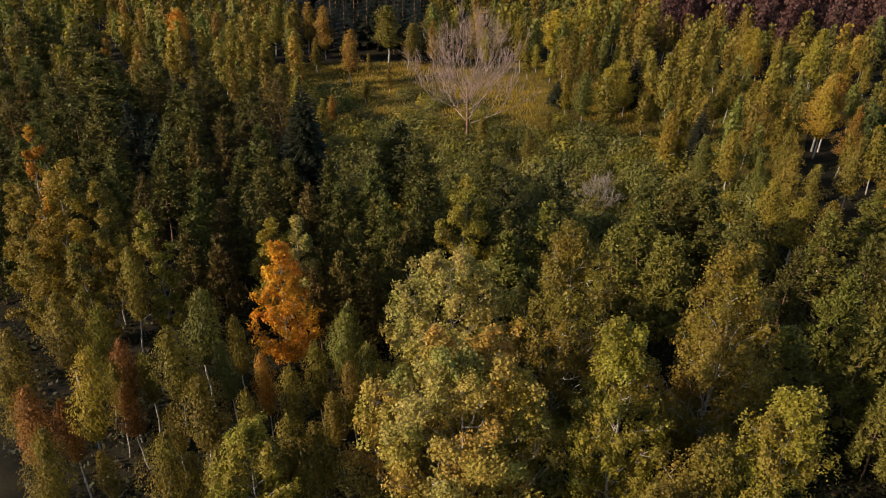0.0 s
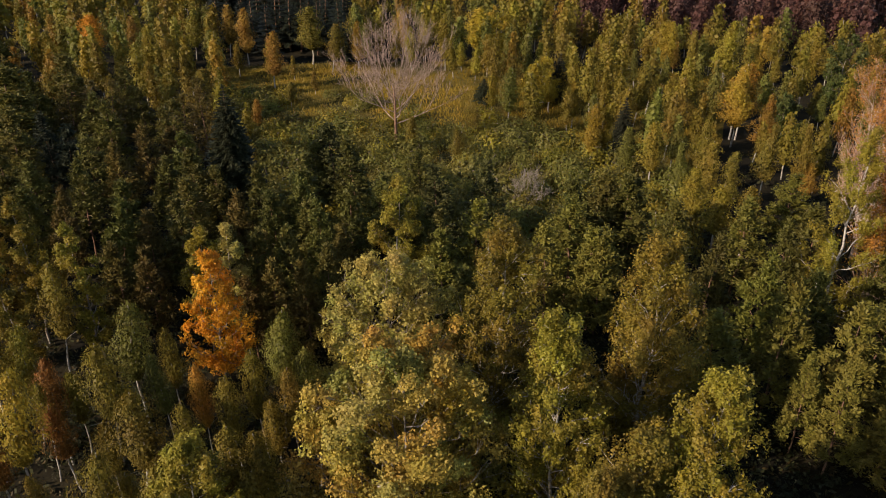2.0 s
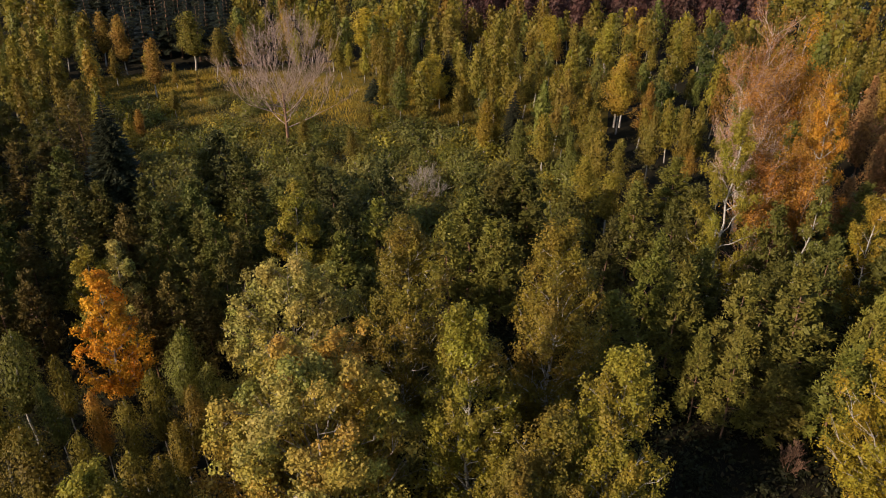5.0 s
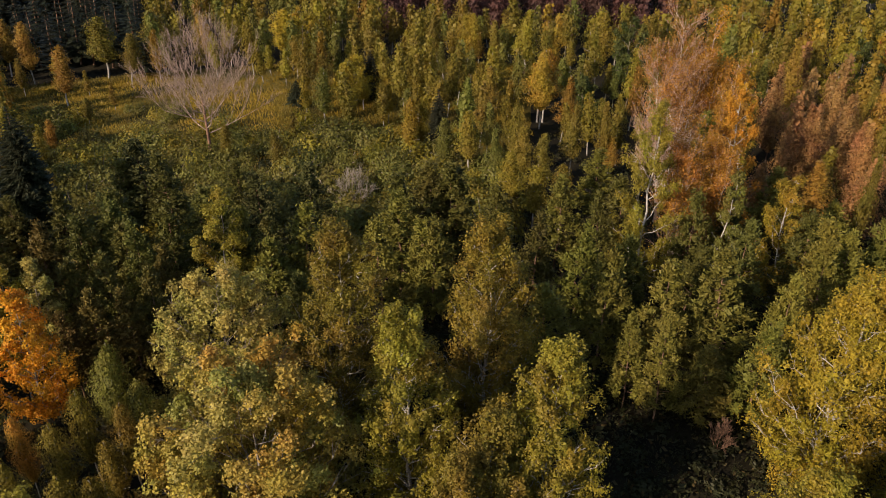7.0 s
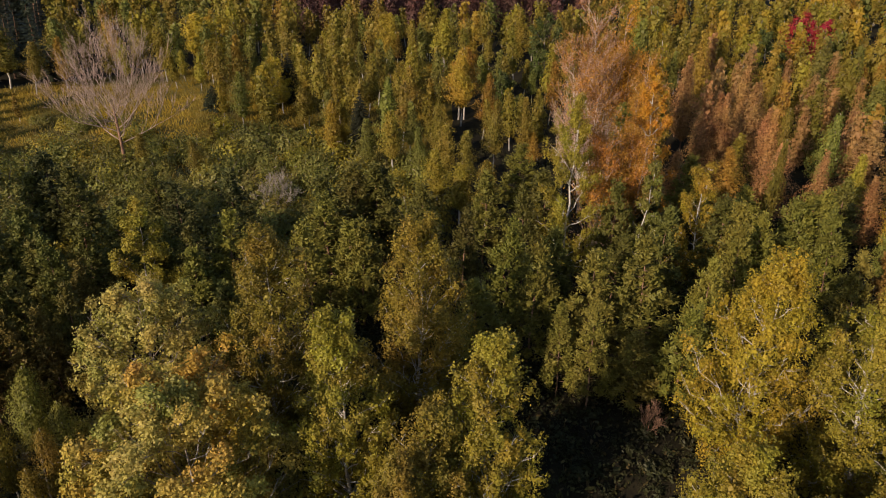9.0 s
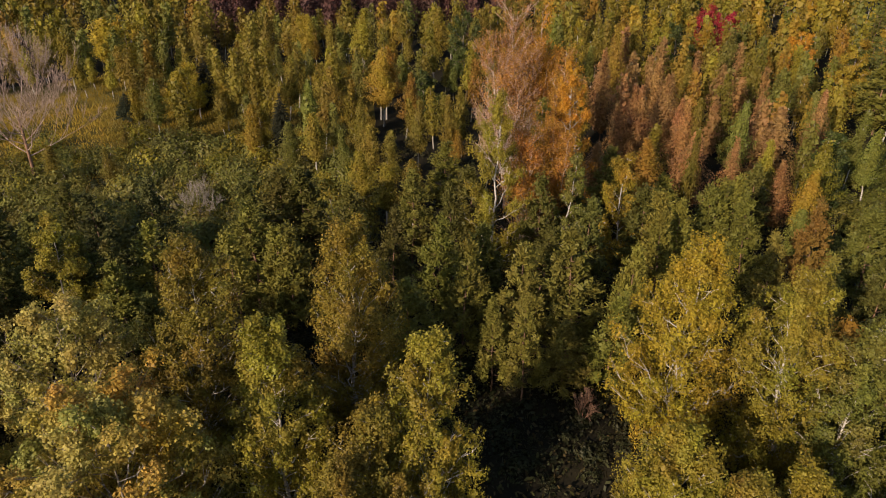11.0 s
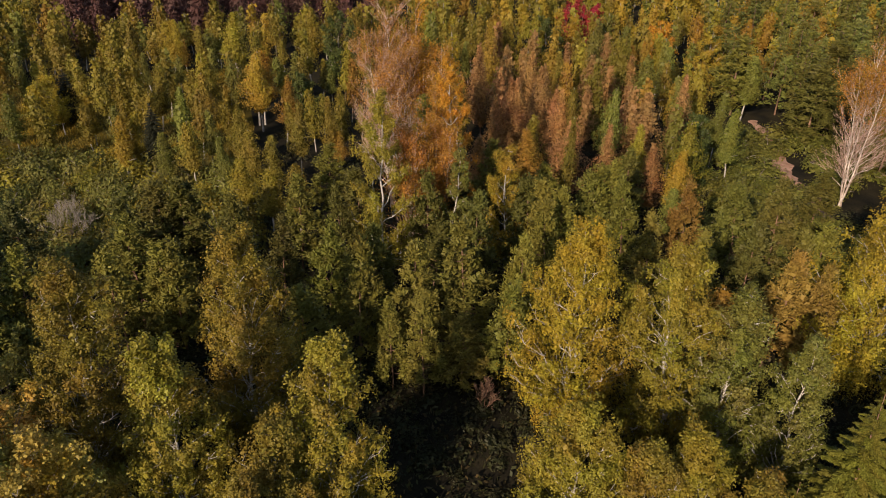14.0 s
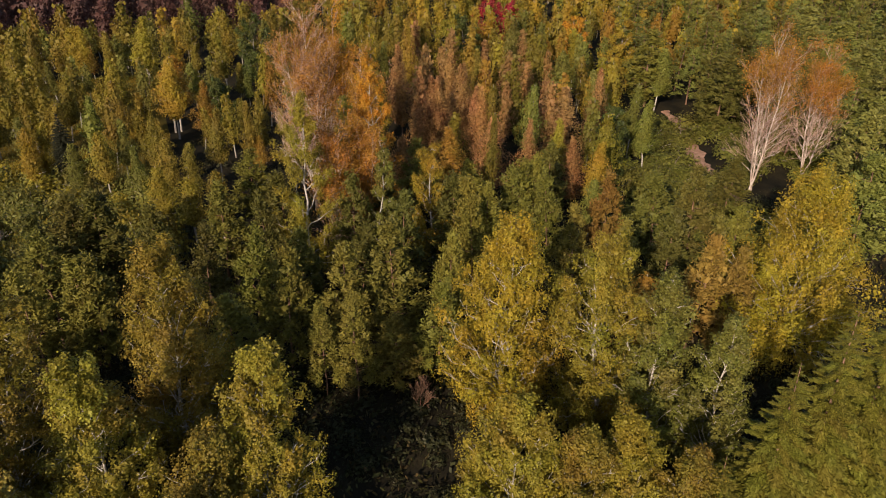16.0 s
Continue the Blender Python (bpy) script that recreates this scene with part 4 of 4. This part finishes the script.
# ---- bushes and grass of the clearing ----
def bush(rng, leaves, size):
    """A low soft dome of leaves over a few stems."""
    lobes = unit(rng.normal(size=(7, 3)) * (1, 1, 0.5) + (0, 0, 0.4))
    made = []
    for n, inner, outer, grow in ((leaves, 0.85, 1.05, 1.0), (leaves // 5, 0.3, 0.75, 2.2)):
        way = unit(rng.normal(size=(n, 3)) + (0, 0, 0.35))
        way[:, 2] = np.abs(way[:, 2])
        swell = np.max(np.exp((way @ lobes.T - 1) * 5), 1)
        points = way * (1.05, 1.05, 0.95) * ((0.7 + 0.35 * swell) * rng.uniform(inner, outer, n))[:, None] + rng.normal(size=(n, 3)) * size * 0.6
        points[:, 2] = np.maximum(points[:, 2], 0.05)
        made.append(leaf_cards(rng, points, unit(way + (0, 0, 0.3) + 0.4 * rng.normal(size=(n, 3))), size * grow, 0.55))
    stems = [tube(np.stack([w * (0.1, 0.1, 0), w * (0.4, 0.4, 0.5), w * 0.85]), [0.03, 0.02, 0.008], 4) for w in lobes]
    return joined(stems), joined(made)


BUSHES = []
for k in range(5):
    stems, crown = bush(np.random.default_rng(800 + k), 460, 0.125)
    BUSHES.append((mesh("stem", *stems, GREY_BARK), mesh("crown", *crown, LEAF)))
rng = np.random.default_rng(12)
for k in range(430):
    az, d = rng.uniform(-11, 26), rng.uniform(64, 99) if k % 8 else rng.uniform(99, 122)
    if az > 27 - (d - 79) * 0.9 or 4 < az < 9 and d > 97:
        continue
    x, y = d * math.sin(radians(az)), d * math.cos(radians(az))
    stems, crown = BUSHES[int(rng.integers(5))]
    s = rng.uniform(1.2, 2.9)
    ob = root("willow_bush", x, y, "low rounded grey-green willow bush in the clearing", "bush", "bushes of the clearing")
    ob.matrix_basis = pose(x, y, 0, 0, 0, rng.uniform(0, 360)) @ Matrix.Diagonal((s * 0.95, s * 0.95, s * 1.2, 1))
    part("stem", stems, ob)
    part("crown", crown, ob, colour=tinted(rng, "willow" if rng.uniform() < 0.8 else "yolive", 0.18))

MEADOW = two_tone("meadow_turf", (0.06, 0.05, 0.013), (0.21, 0.135, 0.015), 0.16, detail=6.0, low=0.38, high=0.62, bump=0.6, fine=20.0, world_space=True)
mr, ma = np.meshgrid(np.linspace(66, 134, 40), np.radians(np.linspace(-13, 27, 60)), indexing="ij")
edge = np.where((mr < 67) | (mr > 133) | (ma < -0.22) | (ma > 0.465), -0.6, 0.02 + 0.06 * np.sin(mr * 0.6) * np.sin(ma * 40))
mv = np.stack([mr * np.sin(ma), mr * np.cos(ma), edge], -1).reshape(-1, 3)
mi, mj = np.meshgrid(np.arange(39), np.arange(59), indexing="ij")
mq = np.stack([mi * 60 + mj, mi * 60 + mj + 1, (mi + 1) * 60 + mj + 1, (mi + 1) * 60 + mj], -1).reshape(-1, 4)[:, ::-1]
tagged(new("meadow", mesh("meadow", mv, mq, MEADOW, smooth=True)), "ochre and olive turf of the clearing", "meadow", kind="structure")
for k in range(230):
    az, d = rng.uniform(60, 77), rng.uniform(66, 106)
    x, y = d * math.sin(radians(az)), d * math.cos(radians(az))
    if np.min(np.hypot(PATH[:, 0] - x, PATH[:, 1] - y)) < 1.6 or 70.3 < az < 74.3 and 78 < d < 90 or 66 < az < 68.5 and 86 < d < 95:
        continue
    stems, crown = BUSHES[int(rng.integers(5))]
    s = rng.uniform(1.1, 2.5)
    ob = root("green_bush", x, y, "low green bush beside the sandy track", "bush", "bushes by the track")
    ob.matrix_basis = pose(x, y, 0, 0, 0, rng.uniform(0, 360)) @ Matrix.Diagonal((s * 1.15, s * 1.15, s, 1))
    part("stem", stems, ob)
    part("crown", crown, ob, colour=tinted(rng, "green", 0.2))

rng = np.random.default_rng(31)
n = 42000
az, d = np.radians(rng.uniform(-12.5, 26, n)), np.sqrt(rng.uniform(65**2, 132**2, n))
pts = np.column_stack([d * np.sin(az), d * np.cos(az), rng.uniform(0.05, 0.35, n)])
nrm = unit(rng.normal(size=(n, 3)) * 0.18 + (-0.35, -0.55, 0.75))
patch = np.array([noise.noise((p[0] * 0.07, p[1] * 0.07, 3.0)) + 0.4 * noise.noise((p[0] * 0.3, p[1] * 0.3, 5.0)) for p in pts])
mix = np.clip(0.5 + patch * 2.2, 0, 1)[:, None]
grass_tint = (np.array([(0.25, 0.165, 0.014)]) * mix + np.array([(0.075, 0.066, 0.015)]) * (1 - mix)) * rng.uniform(0.85, 1.1, (n, 1))
gv, gf = leaf_cards(rng, pts, nrm, 0.5, 0.16, np.tile((0, 0.2, 1.0), (n, 1)))
tagged(new("meadow_grass", mesh("meadow_grass", gv, gf, LEAF_MASS, np.repeat(grass_tint, 4, 0))), "tall yellowing grass of the clearing", "grass", kind="stuff")

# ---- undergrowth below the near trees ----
# bushes in a near-black hue: tree shade put into their leaf colour
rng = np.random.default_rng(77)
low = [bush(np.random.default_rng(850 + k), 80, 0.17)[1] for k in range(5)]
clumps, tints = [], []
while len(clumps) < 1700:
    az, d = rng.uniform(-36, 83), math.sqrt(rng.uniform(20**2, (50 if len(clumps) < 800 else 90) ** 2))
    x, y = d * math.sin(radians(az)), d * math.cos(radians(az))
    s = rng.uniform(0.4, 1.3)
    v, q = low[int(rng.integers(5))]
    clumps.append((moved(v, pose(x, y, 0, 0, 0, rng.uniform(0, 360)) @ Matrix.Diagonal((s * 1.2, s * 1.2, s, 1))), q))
    tints.append(np.tile(tinted(rng, "undershade", 0.35), (len(v), 1)))
tagged(new("undergrowth", mesh("undergrowth", *joined(clumps), LEAF_MASS, np.concatenate(tints))), "low bushes and saplings on the forest floor, coloured dark for the shade there", "undergrowth", kind="stuff")

rng = np.random.default_rng(78)
n = 26000
az, d = np.radians(rng.uniform(-37, 84, n)), np.sqrt(rng.uniform(20**2, 78**2, n))
pts = np.column_stack([d * np.sin(az), d * np.cos(az), rng.uniform(-0.05, 0.3, n)])
herb_tint = np.where(rng.uniform(size=(n, 1)) < 0.5, np.array([(0.05, 0.05, 0.015)]), np.array([(0.075, 0.055, 0.02)])) * rng.uniform(0.6, 1.3, (n, 1))
hv, hf = leaf_cards(rng, pts, unit(rng.normal(size=(n, 3)) + (0, 0, 0.6)), 0.42, 0.45)
tagged(new("forest_herbs", mesh("forest_herbs", hv, hf, LEAF_MASS, np.repeat(herb_tint, 4, 0))), "dark ferns, grass and fallen leaves on the forest floor", "undergrowth", kind="stuff")

# ---- sandy path ----
u = np.linspace(0, len(PATH) - 1, 64)
line = np.column_stack([np.interp(u, np.arange(len(PATH)), PATH[:, c]) for c in range(2)])
k = len(line)
way = unit(np.gradient(line, axis=0))
across = np.column_stack([-way[:, 1], way[:, 0]])
ragged = np.array([[noise.noise((p[0] * f, p[1] * f, z)) for p in line] for f, z in ((0.35, 0.0), (1.4, 4.0), (0.35, 9.0), (1.4, 13.0))])
left, right = -0.8 + 0.9 * ragged[0] + 0.5 * ragged[1], 0.8 + 0.9 * ragged[2] + 0.5 * ragged[3]
strip = [line + across * o[:, None] for o in (left, left * 0.45, right * 0.45, right)]
pv = np.stack([np.column_stack([p, z + 0.03 * ragged[1]]) for p, z in zip(strip, (-0.1, 0.03, 0.03, -0.1))], 1).reshape(-1, 3)
pq = np.array([[i * 4 + j, i * 4 + j + 1, i * 4 + 5 + j, i * 4 + 4 + j] for i in range(k - 1) for j in range(3)])
tagged(new("path", mesh("path", pv, pq, SAND, smooth=True)), "pinkish sandy track through the wood", "path", kind="structure")
